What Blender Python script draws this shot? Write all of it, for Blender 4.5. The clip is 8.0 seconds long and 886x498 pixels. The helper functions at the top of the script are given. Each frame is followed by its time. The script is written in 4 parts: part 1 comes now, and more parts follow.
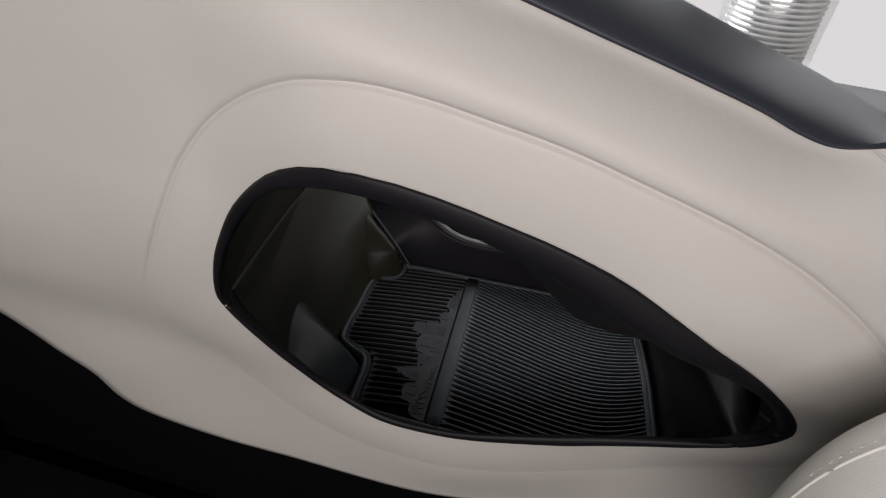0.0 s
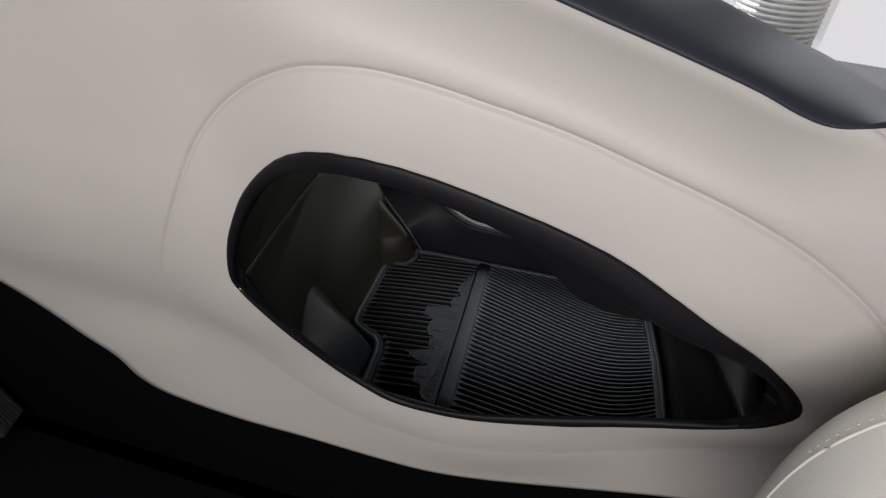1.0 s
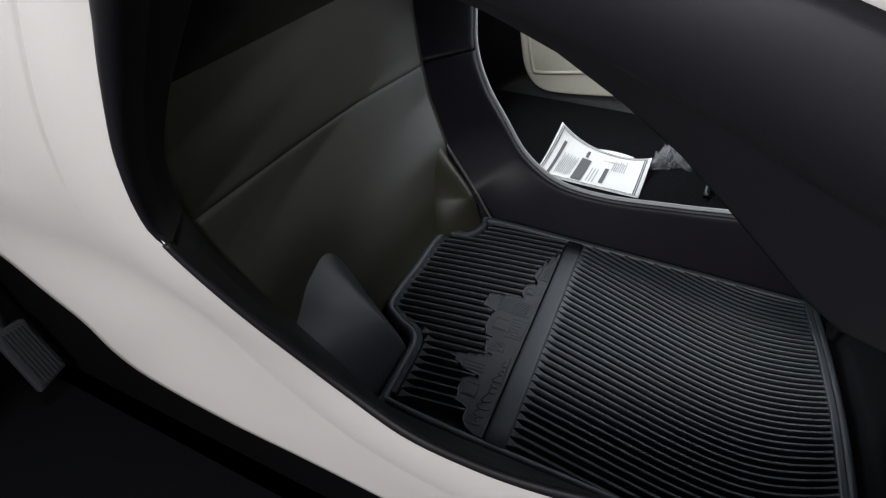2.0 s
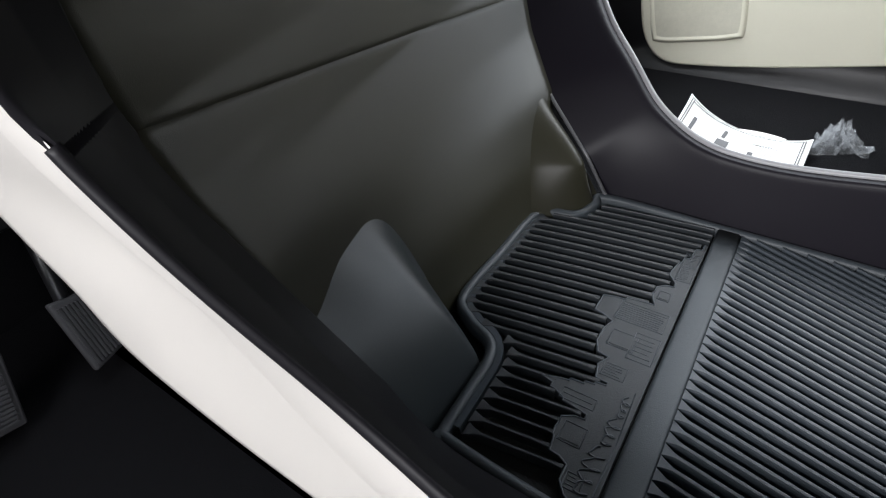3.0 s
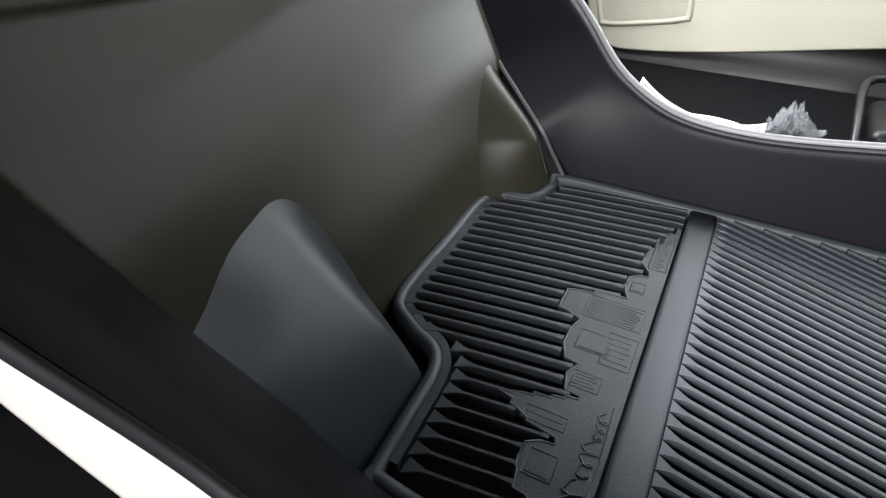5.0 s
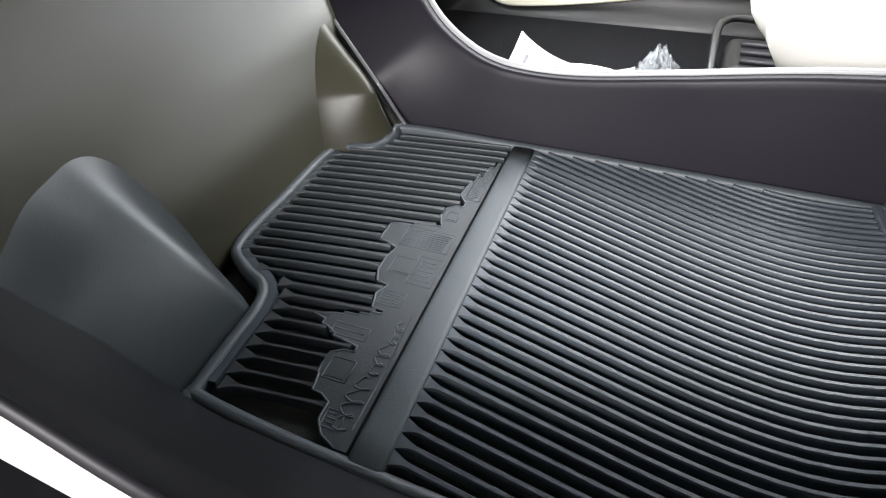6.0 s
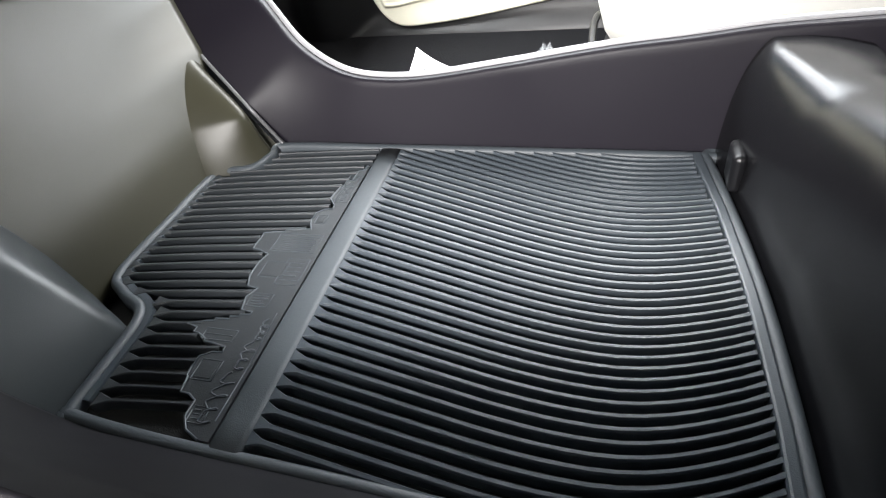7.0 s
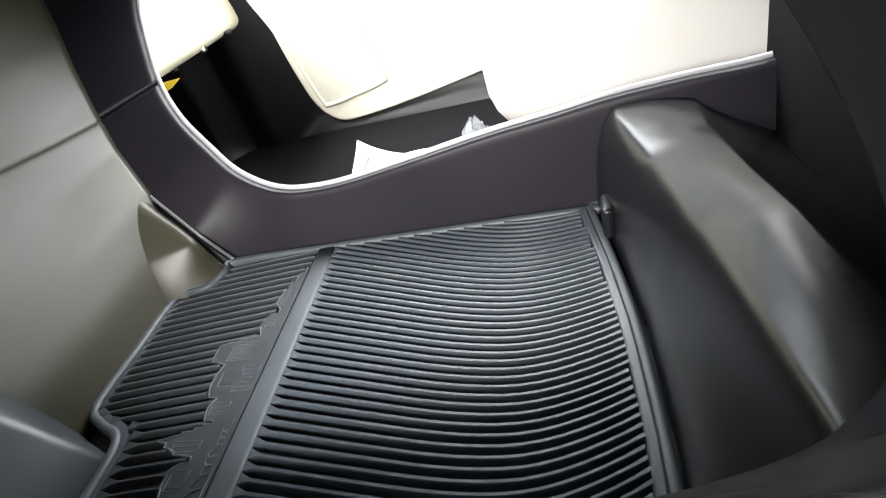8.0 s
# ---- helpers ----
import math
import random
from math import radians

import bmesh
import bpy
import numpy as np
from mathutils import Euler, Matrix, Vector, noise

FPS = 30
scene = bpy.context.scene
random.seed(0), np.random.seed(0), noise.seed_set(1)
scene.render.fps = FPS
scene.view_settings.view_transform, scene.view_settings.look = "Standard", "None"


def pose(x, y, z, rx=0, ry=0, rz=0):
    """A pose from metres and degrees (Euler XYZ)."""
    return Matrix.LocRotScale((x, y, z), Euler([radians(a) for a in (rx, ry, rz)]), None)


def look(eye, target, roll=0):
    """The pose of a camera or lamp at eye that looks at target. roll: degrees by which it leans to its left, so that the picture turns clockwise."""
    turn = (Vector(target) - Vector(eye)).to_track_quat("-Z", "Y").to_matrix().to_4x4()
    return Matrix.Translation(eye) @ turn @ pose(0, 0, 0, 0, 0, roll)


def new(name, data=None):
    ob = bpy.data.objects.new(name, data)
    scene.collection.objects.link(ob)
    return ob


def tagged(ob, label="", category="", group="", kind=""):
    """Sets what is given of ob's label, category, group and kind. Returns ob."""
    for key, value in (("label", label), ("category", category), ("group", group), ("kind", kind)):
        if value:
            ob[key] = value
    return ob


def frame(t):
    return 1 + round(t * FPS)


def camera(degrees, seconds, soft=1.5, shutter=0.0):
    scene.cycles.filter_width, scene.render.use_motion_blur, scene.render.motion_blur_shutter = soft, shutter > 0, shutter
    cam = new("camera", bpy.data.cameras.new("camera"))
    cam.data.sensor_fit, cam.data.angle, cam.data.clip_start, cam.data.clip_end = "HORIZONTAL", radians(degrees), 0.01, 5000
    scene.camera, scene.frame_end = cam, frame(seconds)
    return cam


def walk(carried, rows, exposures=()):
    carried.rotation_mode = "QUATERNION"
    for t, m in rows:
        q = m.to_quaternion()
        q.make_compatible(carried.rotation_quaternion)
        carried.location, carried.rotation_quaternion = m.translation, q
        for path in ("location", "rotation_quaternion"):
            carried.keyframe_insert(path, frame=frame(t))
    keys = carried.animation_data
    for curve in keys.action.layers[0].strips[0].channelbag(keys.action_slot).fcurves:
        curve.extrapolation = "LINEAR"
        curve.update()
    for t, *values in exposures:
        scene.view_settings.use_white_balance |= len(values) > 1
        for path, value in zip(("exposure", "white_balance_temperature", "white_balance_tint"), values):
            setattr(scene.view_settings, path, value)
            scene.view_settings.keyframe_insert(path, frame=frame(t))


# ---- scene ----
cam = camera(77.0, 8.0, soft=1.2)
PATH = [
    (0, (0.1690, -0.5229, 0.4571), (0.0951, -0.2165, 0.2108), 2.63),
    (0.5, (0.1754, -0.5363, 0.4666), (0.0982, -0.2306, 0.2205), 1.22),
    (1, (0.1756, -0.5267, 0.4589), (0.0925, -0.2290, 0.2050), 1.18),
    (1.5, (0.1659, -0.4620, 0.3843), (0.0784, -0.1627, 0.1337), 0.34),
    (2, (0.1591, -0.3986, 0.3368), (0.0163, -0.1330, 0.0739), -2.94),
    (2.2, (0.1641, -0.3732, 0.3101), (-0.0160, -0.1343, 0.0446), -6.54),
    (3.3, (0.0837, -0.3254, 0.2343), (-0.1194, -0.0846, -0.0122), -5.68),
    (3.5, (0.0697, -0.3364, 0.2352), (-0.1452, -0.0969, -0.0025), -4.11),
    (4, (0.0636, -0.3337, 0.2385), (-0.1593, -0.0928, 0.0099), -6.68),
    (4.5, (0.0640, -0.3076, 0.2208), (-0.1367, -0.0654, -0.0263), -5.23),
    (5, (0.0922, -0.2919, 0.1967), (-0.0722, -0.0339, -0.0610), -3.77),
    (5.2, (0.1004, -0.2911, 0.1897), (-0.0511, -0.0350, -0.0776), -1.66),
    (6.3, (0.1929, -0.2894, 0.1989), (0.0629, -0.0279, -0.0745), -7.10),
    (6.5, (0.2016, -0.2902, 0.1970), (0.0687, -0.0290, -0.0752), -8.68),
    (7, (0.2341, -0.2956, 0.1905), (0.1135, -0.0186, -0.0717), -11.24),
    (7.5, (0.2745, -0.3097, 0.2046), (0.1633, -0.0094, -0.0351), -17.70),
    (8, (0.2888, -0.3085, 0.2171), (0.1711, -0.0038, -0.0137), -20.32),
]
EXPO = [(0, -2.30, 6700, 14), (0.5, -2.1, 6250, 13), (1, -2.25, 6600, 13), (1.5, -2.3, 6550, 12), (2, -1.55, 6205, 11.1), (2.2, -1.25, 6200, 11), (3.3, -0.6, 6230, 10), (4.5, -0.5, 6300, 10), (5.2, 0.05, 6420, 10), (6.3, 0.8, 6500, 10), (7.3, 1.0, 6571, 10), (8, 0.92, 6620, 10)]
walk(cam, [(t, look(eye, target, roll)) for t, eye, target, roll in PATH], EXPO)

# ---- light: overcast daylight through the side windows and the windscreen ----
world = bpy.data.worlds.new("sky")
scene.world = world
world.use_nodes = True
wn = world.node_tree
sky = wn.nodes.new("ShaderNodeTexSky")
sky.sky_type, sky.sun_disc = "NISHITA", False
sky.sun_elevation, sky.sun_rotation = radians(48), radians(70)
wn.links.new(sky.outputs["Color"], wn.nodes["Background"].inputs["Color"])
wn.nodes["Background"].inputs["Strength"].default_value = 0.07

sun_data = bpy.data.lights.new("sun", "SUN")
sun_data.energy, sun_data.angle, sun_data.color = 1.0, radians(12), (1.0, 0.96, 0.9)
sun = new("sun", sun_data)
sun.matrix_world = look((1.2, 3.0, 3.4), (0, 0, 0))


def window_light(name, eye, target, width, height, power, color):
    data = bpy.data.lights.new(name, "AREA")
    data.shape, data.size, data.size_y, data.energy, data.color = "RECTANGLE", width, height, power, color
    ob = new(name, data)
    ob.matrix_world = look(eye, target)
    return ob


window_light("passenger_window_light", (0.25, 0.62, 0.60), (0.1, 0.0, 0.05), 1.3, 0.40, 17, (0.93, 0.97, 1.0))
window_light("driver_window_light", (0.06, -1.03, 0.57), (0.12, -0.26, 0.2), 0.7, 0.24, 25, (1.0, 0.975, 0.965))
window_light("windscreen_light", (-0.43, 0.20, 0.74), (0.40, 0.30, 0.0), 1.0, 0.40, 46, (0.95, 0.98, 1.0))


# ---- materials ----
def surface(name, color, rough, spec=0.5, metal=0.0, vary=0.12, scale=14.0, grain=900.0, bump=0.15, depth=0.0004, coat=0.0, rough_vary=0.1, sheen=0.0):
    mat = bpy.data.materials.new(name)
    mat.use_nodes = True
    nt = mat.node_tree
    b = nt.nodes["Principled BSDF"]
    b.inputs["Roughness"].default_value = rough
    b.inputs["Specular IOR Level"].default_value = spec
    b.inputs["Metallic"].default_value = metal
    b.inputs["Coat Weight"].default_value = coat
    b.inputs["Sheen Weight"].default_value = sheen
    tc = nt.nodes.new("ShaderNodeTexCoord")
    n1 = nt.nodes.new("ShaderNodeTexNoise")
    n1.inputs["Scale"].default_value, n1.inputs["Detail"].default_value = scale, 4.0
    n2 = nt.nodes.new("ShaderNodeTexVoronoi")
    n2.inputs["Scale"].default_value = grain
    n3 = nt.nodes.new("ShaderNodeTexNoise")
    n3.inputs["Scale"].default_value, n3.inputs["Detail"].default_value = grain * 0.35, 3.0
    for n in (n1, n2, n3):
        nt.links.new(tc.outputs["Object"], n.inputs["Vector"])
    ramp = nt.nodes.new("ShaderNodeMixRGB")
    ramp.inputs[1].default_value = (*[c * (1 - vary) for c in color], 1)
    ramp.inputs[2].default_value = (*[min(1.0, c * (1 + vary)) for c in color], 1)
    mixf = nt.nodes.new("ShaderNodeMath")
    mixf.operation = "MULTIPLY_ADD"
    mixf.inputs[1].default_value, mixf.inputs[2].default_value = 0.45, 0.0
    nt.links.new(n3.outputs["Fac"], mixf.inputs[0])
    add = nt.nodes.new("ShaderNodeMath")
    add.operation = "MULTIPLY_ADD"
    add.inputs[1].default_value = 0.6
    nt.links.new(n1.outputs["Fac"], add.inputs[0])
    nt.links.new(mixf.outputs[0], add.inputs[2])
    nt.links.new(add.outputs[0], ramp.inputs[0])
    nt.links.new(ramp.outputs[0], b.inputs["Base Color"])
    rr = nt.nodes.new("ShaderNodeMapRange")
    rr.inputs["To Min"].default_value, rr.inputs["To Max"].default_value = rough - rough_vary * 0.5, min(1.0, rough + rough_vary * 0.5)
    nt.links.new(n1.outputs["Fac"], rr.inputs["Value"])
    nt.links.new(rr.outputs["Result"], b.inputs["Roughness"])
    bp = nt.nodes.new("ShaderNodeBump")
    bp.inputs["Strength"].default_value, bp.inputs["Distance"].default_value = bump, depth
    hsum = nt.nodes.new("ShaderNodeMath")
    hsum.operation = "ADD"
    nt.links.new(n2.outputs["Distance"], hsum.inputs[0])
    nt.links.new(n3.outputs["Fac"], hsum.inputs[1])
    nt.links.new(hsum.outputs[0], bp.inputs["Height"])
    nt.links.new(bp.outputs["Normal"], b.inputs["Normal"])
    return mat


BEIGE = surface("beige_soft_trim", (0.56, 0.537, 0.507), 0.55, vary=0.03, scale=9, grain=1500, bump=0.12)
LEATHER = surface("pale_leather", (0.66, 0.65, 0.61), 0.48, vary=0.03, scale=10, grain=1500, bump=0.12)
CREAM = surface("cream_door_trim", (0.58, 0.555, 0.455), 0.55, vary=0.03, scale=10, grain=900, bump=0.2)
GRILLE = surface("speaker_mesh", (0.47, 0.45, 0.37), 0.7, vary=0.15, scale=40, grain=600, bump=0.6)
BLACK = surface("black_grained_plastic", (0.007, 0.007, 0.008), 0.36, spec=0.4, vary=0.15, scale=18, grain=2600, bump=0.10)
SHELF = surface("satin_black_moulding", (0.007, 0.007, 0.008), 0.25, spec=0.30, vary=0.12, scale=18, grain=3000, bump=0.04)
LIPBLACK = surface("satin_black_lip", (0.008, 0.0075, 0.0095), 0.50, spec=0.22, vary=0.1, scale=20, grain=4500, bump=0.02)
PANEL = surface("moulded_charcoal_panel", (0.028, 0.0268, 0.0170), 0.39, spec=0.36, vary=0.06, scale=12, grain=2600, bump=0.10)
PANEL_SKYLIT = surface("charcoal_panel_skylit", (0.036, 0.042, 0.045), 0.35, vary=0.08, scale=14, grain=2600, bump=0.10)
FARTRIM = surface("dark_plum_black_trim", (0.0085, 0.0072, 0.0110), 0.48, spec=0.24, vary=0.08, scale=15, grain=2400, bump=0.10)
PAD = surface("dark_slate_soft_pad", (0.022, 0.025, 0.036), 0.48, spec=0.38, vary=0.08, scale=16, grain=2200, bump=0.08)
RUBBER = surface("charcoal_rubber", (0.041, 0.050, 0.059), 0.39, vary=0.12, scale=30, grain=2200, bump=0.2, rough_vary=0.15)
RUBBER_BAR = surface("charcoal_rubber_bar", (0.040, 0.048, 0.055), 0.50, vary=0.12, scale=30, grain=2400, bump=0.2, rough_vary=0.15)
# same rubber in a darker copy, with shade put into the colour
RUBBER_SHADED = surface("charcoal_rubber_shaded", (0.021, 0.0245, 0.028), 0.46, vary=0.15, scale=30, grain=2600, bump=0.3, rough_vary=0.15)
GROOVE_SHADE = surface("charcoal_rubber_groove_shade", (0.005, 0.0055, 0.006), 0.8, vary=0.12, scale=30, grain=1600, bump=0.3)
CARPET = surface("black_carpet", (0.008, 0.008, 0.0095), 0.95, spec=0.1, vary=0.4, scale=60, grain=1400, bump=1.0, depth=0.002)
GLINT_BEAD_GREY = surface("grey_highlight_and_bead", (0.10, 0.10, 0.105), 0.30, vary=0.1, scale=20, grain=3000, bump=0.03)
RIM_GLINT = surface("pale_satin_edge", (0.30, 0.30, 0.31), 0.35, vary=0.1, scale=20, grain=3000, bump=0.03)
STEEL = surface("bare_steel", (0.16, 0.16, 0.17), 0.42, metal=1.0, vary=0.1, grain=400, bump=0.1)
PEDAL = surface("pedal_rubber", (0.050, 0.050, 0.055), 0.5, vary=0.1, scale=40, grain=900)
PAPER = surface("white_paper", (0.80, 0.80, 0.78), 0.75, vary=0.02, scale=30, grain=900, bump=0.05)
INK = surface("dark_ink", (0.11, 0.11, 0.115), 0.7, vary=0.2, scale=60)
PALEINK = surface("grey_ink", (0.42, 0.42, 0.43), 0.7, vary=0.1, scale=60)
YELLOW = surface("yellow_tag", (0.70, 0.50, 0.03), 0.5, vary=0.05)
SILVER = surface("satin_silver", (0.62, 0.63, 0.64), 0.25, metal=1.0, vary=0.05, bump=0.05)
ROOFCLOTH = surface("pale_headlining", (0.55, 0.54, 0.50), 0.95, spec=0.1, vary=0.05, scale=30, grain=900, bump=0.4)


def clear_plastic():
    mat = bpy.data.materials.new("clear_wrap")
    mat.use_nodes = True
    b = mat.node_tree.nodes["Principled BSDF"]
    b.inputs["Base Color"].default_value = (0.62, 0.65, 0.68, 1)
    b.inputs["Roughness"].default_value = 0.08
    b.inputs["Alpha"].default_value = 0.22
    b.inputs["Specular IOR Level"].default_value = 0.6
    return mat


WRAP = clear_plastic()


# ---- mesh helpers ----
def mesh_of(name, verts, faces, mat, smooth=True):
    me = bpy.data.meshes.new(name)
    me.from_pydata([tuple(v) for v in verts], [], faces)
    me.update()
    if smooth:
        me.polygons.foreach_set("use_smooth", [True] * len(me.polygons))
    me.materials.append(mat)
    return me


def thing(name, label, category, kind="", group="", place=(0, 0, 0)):
    ob = new(name)
    ob.location = place
    return tagged(ob, label, category, group, kind)


def part(name, verts, faces, mat, parent, label="", smooth=True):
    ob = new(name, mesh_of(name, verts, faces, mat, smooth))
    ob.parent = parent
    if parent is not None:
        ob.matrix_parent_inverse = Matrix.Translation(parent.location).inverted() if parent.parent is None else Matrix.Identity(4)
    if label:
        tagged(ob, label)
    return ob


def solid(ob, thick, offset=-1.0, even=True):
    m = ob.modifiers.new("thickness", "SOLIDIFY")
    m.thickness, m.offset, m.use_even_offset = thick, offset, even
    return ob


def bevelled(ob, width, segments=3, angle=30):
    m = ob.modifiers.new("edges", "BEVEL")
    m.width, m.segments, m.limit_method, m.angle_limit = width, segments, "ANGLE", radians(angle)
    ob.data.polygons.foreach_set("use_smooth", [True] * len(ob.data.polygons))
    w = ob.modifiers.new("normals", "WEIGHTED_NORMAL")
    w.keep_sharp = True
    return ob


def lattice(fn, nu, nv, close_u=False):
    """Points and quads of a sheet fn(u, v), u and v from 0 to 1."""
    verts = [fn(i / (nu if close_u else nu - 1), j / (nv - 1)) for j in range(nv) for i in range(nu)]
    faces = []
    for j in range(nv - 1):
        for i in range(nu if close_u else nu - 1):
            k = (i + 1) % nu
            faces.append((j * nu + i, j * nu + k, (j + 1) * nu + k, (j + 1) * nu + i))
    return verts, faces


def box(x0, x1, y0, y1, z0, z1):
    v = [(x, y, z) for z in (z0, z1) for y in (y0, y1) for x in (x0, x1)]
    return v, [(0, 2, 3, 1), (4, 5, 7, 6), (0, 1, 5, 4), (2, 6, 7, 3), (0, 4, 6, 2), (1, 3, 7, 5)]


def moved(vf, m):
    return [tuple(m @ Vector(v)) for v in vf[0]], vf[1]


def joined(*pieces):
    verts, faces = [], []
    for v, f in pieces:
        faces += [tuple(i + len(verts) for i in q) for q in f]
        verts += list(v)
    return verts, faces


def tube(points, radius, sides=10, cap=True):
    """A round bar along points; radius a number or one for each point."""
    pts = [Vector(p) for p in points]
    radii = radius if isinstance(radius, (list, tuple)) else [radius] * len(pts)
    verts, faces = [], []
    up = Vector((0, 0, 1))
    for i, p in enumerate(pts):
        d = (pts[min(i + 1, len(pts) - 1)] - pts[max(i - 1, 0)]).normalized()
        a = d.cross(up if abs(d.z) < 0.95 else Vector((1, 0, 0))).normalized()
        b = a.cross(d).normalized()
        for k in range(sides):
            t = 2 * math.pi * k / sides
            verts.append(p + radii[i] * (math.cos(t) * a + math.sin(t) * b))
    for i in range(len(pts) - 1):
        for k in range(sides):
            n = (k + 1) % sides
            faces.append((i * sides + k, i * sides + n, (i + 1) * sides + n, (i + 1) * sides + k))
    if cap:
        faces.append(tuple(range(sides)))
        faces.append(tuple(range((len(pts) - 1) * sides, len(pts) * sides))[::-1])
    return verts, faces


def prism(outline, z0, z1):
    n = len(outline)
    verts = [(x, y, z0) for x, y in outline] + [(x, y, z1) for x, y in outline]
    faces = [tuple(range(n))[::-1], tuple(range(n, 2 * n))] + [(i, (i + 1) % n, n + (i + 1) % n, n + i) for i in range(n)]
    return verts, faces


def spline(points, count, closed=False):
    """A smooth curve through the points (Catmull-Rom), as count samples."""
    p = [np.array(q, float) for q in points]
    n, out = len(p), []
    spans = n if closed else n - 1
    for k in range(count):
        s = k / (count if closed else count - 1) * spans
        i = min(int(s), spans - 1)
        f = s - i
        at = (lambda j: p[j % n]) if closed else (lambda j: p[max(0, min(n - 1, j))])
        a, b, c, d = at(i - 1), at(i), at(i + 1), at(i + 2)
        out.append(0.5 * (2 * b + (c - a) * f + (2 * a - 5 * b + 4 * c - d) * f * f + (3 * b - a - 3 * c + d) * f ** 3))
    return out


def smooth01(a, b, x):
    t = max(0.0, min(1.0, (x - a) / (b - a)))
    return t * t * (3 - 2 * t)


def polar(points, centre, stretch=1.8, count=400):
    """The reach of a closed smooth outline (x, z) from a centre, for an angle in turns."""
    c = np.array(spline(points, count, True)) - centre
    ang = np.arctan2(c[:, 1] * stretch, c[:, 0])
    rad = np.hypot(c[:, 0], c[:, 1] * stretch)
    order = np.argsort(ang)
    ang, rad = ang[order], rad[order]
    ang = np.r_[ang - 2 * np.pi, ang, ang + 2 * np.pi]
    rad = np.r_[rad, rad, rad]

    def at(theta):
        r = np.interp(((theta + np.pi) % (2 * np.pi)) - np.pi, ang, rad)
        return centre[0] + r * np.cos(theta), centre[1] + r * np.sin(theta) / stretch
    return at


# ---- the cabin that closes the place ----
def slab(name, x0, x1, y0, y1, z0, z1, mat, label, category):
    ob = new(name, mesh_of(name, *box(x0, x1, y0, y1, z0, z1), mat, False))
    return tagged(ob, label, category, kind="structure")


slab("floor_passenger", -0.95, 1.2, 0.02, 0.62, -0.16, -0.120, CARPET, "black carpeted passenger footwell floor", "floor")
slab("floor_driver", -0.95, 1.2, -1.05, -0.19, -0.47, -0.43, CARPET, "black carpeted driver footwell floor", "floor")
slab("wall_front", -1.0, -0.95, -1.05, 0.62, -0.47, 0.45, CARPET, "dark firewall behind the pedals", "wall")
# rear, roof and driver door are unseen, added to contain the cabin's light
slab("wall_rear", 1.2, 1.25, -1.05, 0.62, -0.47, 1.0, ROOFCLOTH, "plain unseen rear wall that encloses the cabin light", "wall")
slab("ceiling", -0.35, 1.2, -1.05, 0.62, 1.0, 1.03, ROOFCLOTH, "pale unseen roof that encloses the cabin light", "ceiling")
slab("wall_driver_door", -0.95, 1.2, -1.10, -1.05, -0.47, 0.44, BEIGE, "plain unseen driver door that encloses the cabin light", "door")


daylight = bpy.data.materials.new("bright_overcast_yard")
daylight.use_nodes = True
glow = daylight.node_tree.nodes.new("ShaderNodeEmission")
glow.inputs["Color"].default_value, glow.inputs["Strength"].default_value = (0.97, 0.98, 1.0, 1), 3.5
daylight.node_tree.links.new(glow.outputs[0], daylight.node_tree.nodes["Material Output"].inputs["Surface"])
slab("backdrop", 0.2, 3.4, 2.20, 2.22, -0.9, 0.9, daylight, "plain bright daylight outside the passenger window", "backdrop")


# ---- rubber mat on the floor of the pass-through ----
PITCH = 0.0068
PITCH_REAR = 0.0062
MAT_EDGE = [(0.000, 0.001), (-0.006, -0.014), (-0.012, -0.028), (-0.036, -0.038), (-0.0375, -0.090), (-0.036, -0.138), (-0.020, -0.153),
            (-0.004, -0.160), (0.002, -0.171), (0.004, -0.195), (0.006, -0.219), (0.011, -0.223), (0.060, -0.2255), (0.135, -0.2255), (0.225, -0.226), (0.297, -0.226), (0.3015, -0.2215), (0.3005, -0.170),
            (0.2965, -0.110), (0.289, -0.055), (0.2795, -0.004), (0.2755, 0.001), (0.17, 0.002), (0.08, 0.002)]


def lay(x, y):
    """The lay of the mat's pattern: it spreads a little towards the rear and the driver."""
    return (-0.0003 + 1.0371 * x - 0.0049 * y - 0.0521 * x * x - 0.387 * x * y + 0.0182 * y * y,
            -0.0064 + 0.0106 * x + 0.9838 * y - 0.0495 * x * x - 0.143 * x * y - 0.3459 * y * y)


def laid(vf):
    return [(*lay(v[0], v[1]), v[2]) for v in vf[0]], vf[1]


def sway(x):
    """How the ribs of the front field slant down from the bar."""
    return -0.11 * (0.075 - x) - 0.5 * max(0.0, 0.03 - x) ** 2


SKYLINE = [(0.072, -0.018), (0.068, -0.030), (0.062, -0.046), (0.061, -0.054), (0.066, -0.060), (0.058, -0.068), (0.059, -0.078), (0.061, -0.082),
           (0.047, -0.084), (0.035, -0.088), (0.035, -0.098), (0.046, -0.104), (0.044, -0.111), (0.044, -0.120), (0.047, -0.127), (0.053, -0.128),
           (0.050, -0.134), (0.052, -0.142), (0.058, -0.1425), (0.034, -0.152), (0.030, -0.153), (0.036, -0.1545), (0.044, -0.160), (0.056, -0.163),
           (0.047, -0.169), (0.049, -0.184), (0.058, -0.189), (0.058, -0.196), (0.062, -0.201), (0.069, -0.204)]


def edge_x(y):
    """The rear edge of the mat."""
    return float(np.interp(y, [-0.226, -0.170, -0.110, -0.055, -0.004], [0.3012, 0.3005, 0.2965, 0.289, 0.2790]))


def skyline_at(y):
    best = 0.0745
    for (xa, ya), (xb, yb) in zip(SKYLINE, SKYLINE[1:]):
        if min(ya, yb) <= y <= max(ya, yb) and abs(ya - yb) > 1e-6:
            best = min(best, xa + (xb - xa) * (y - ya) / (yb - ya))
    return best


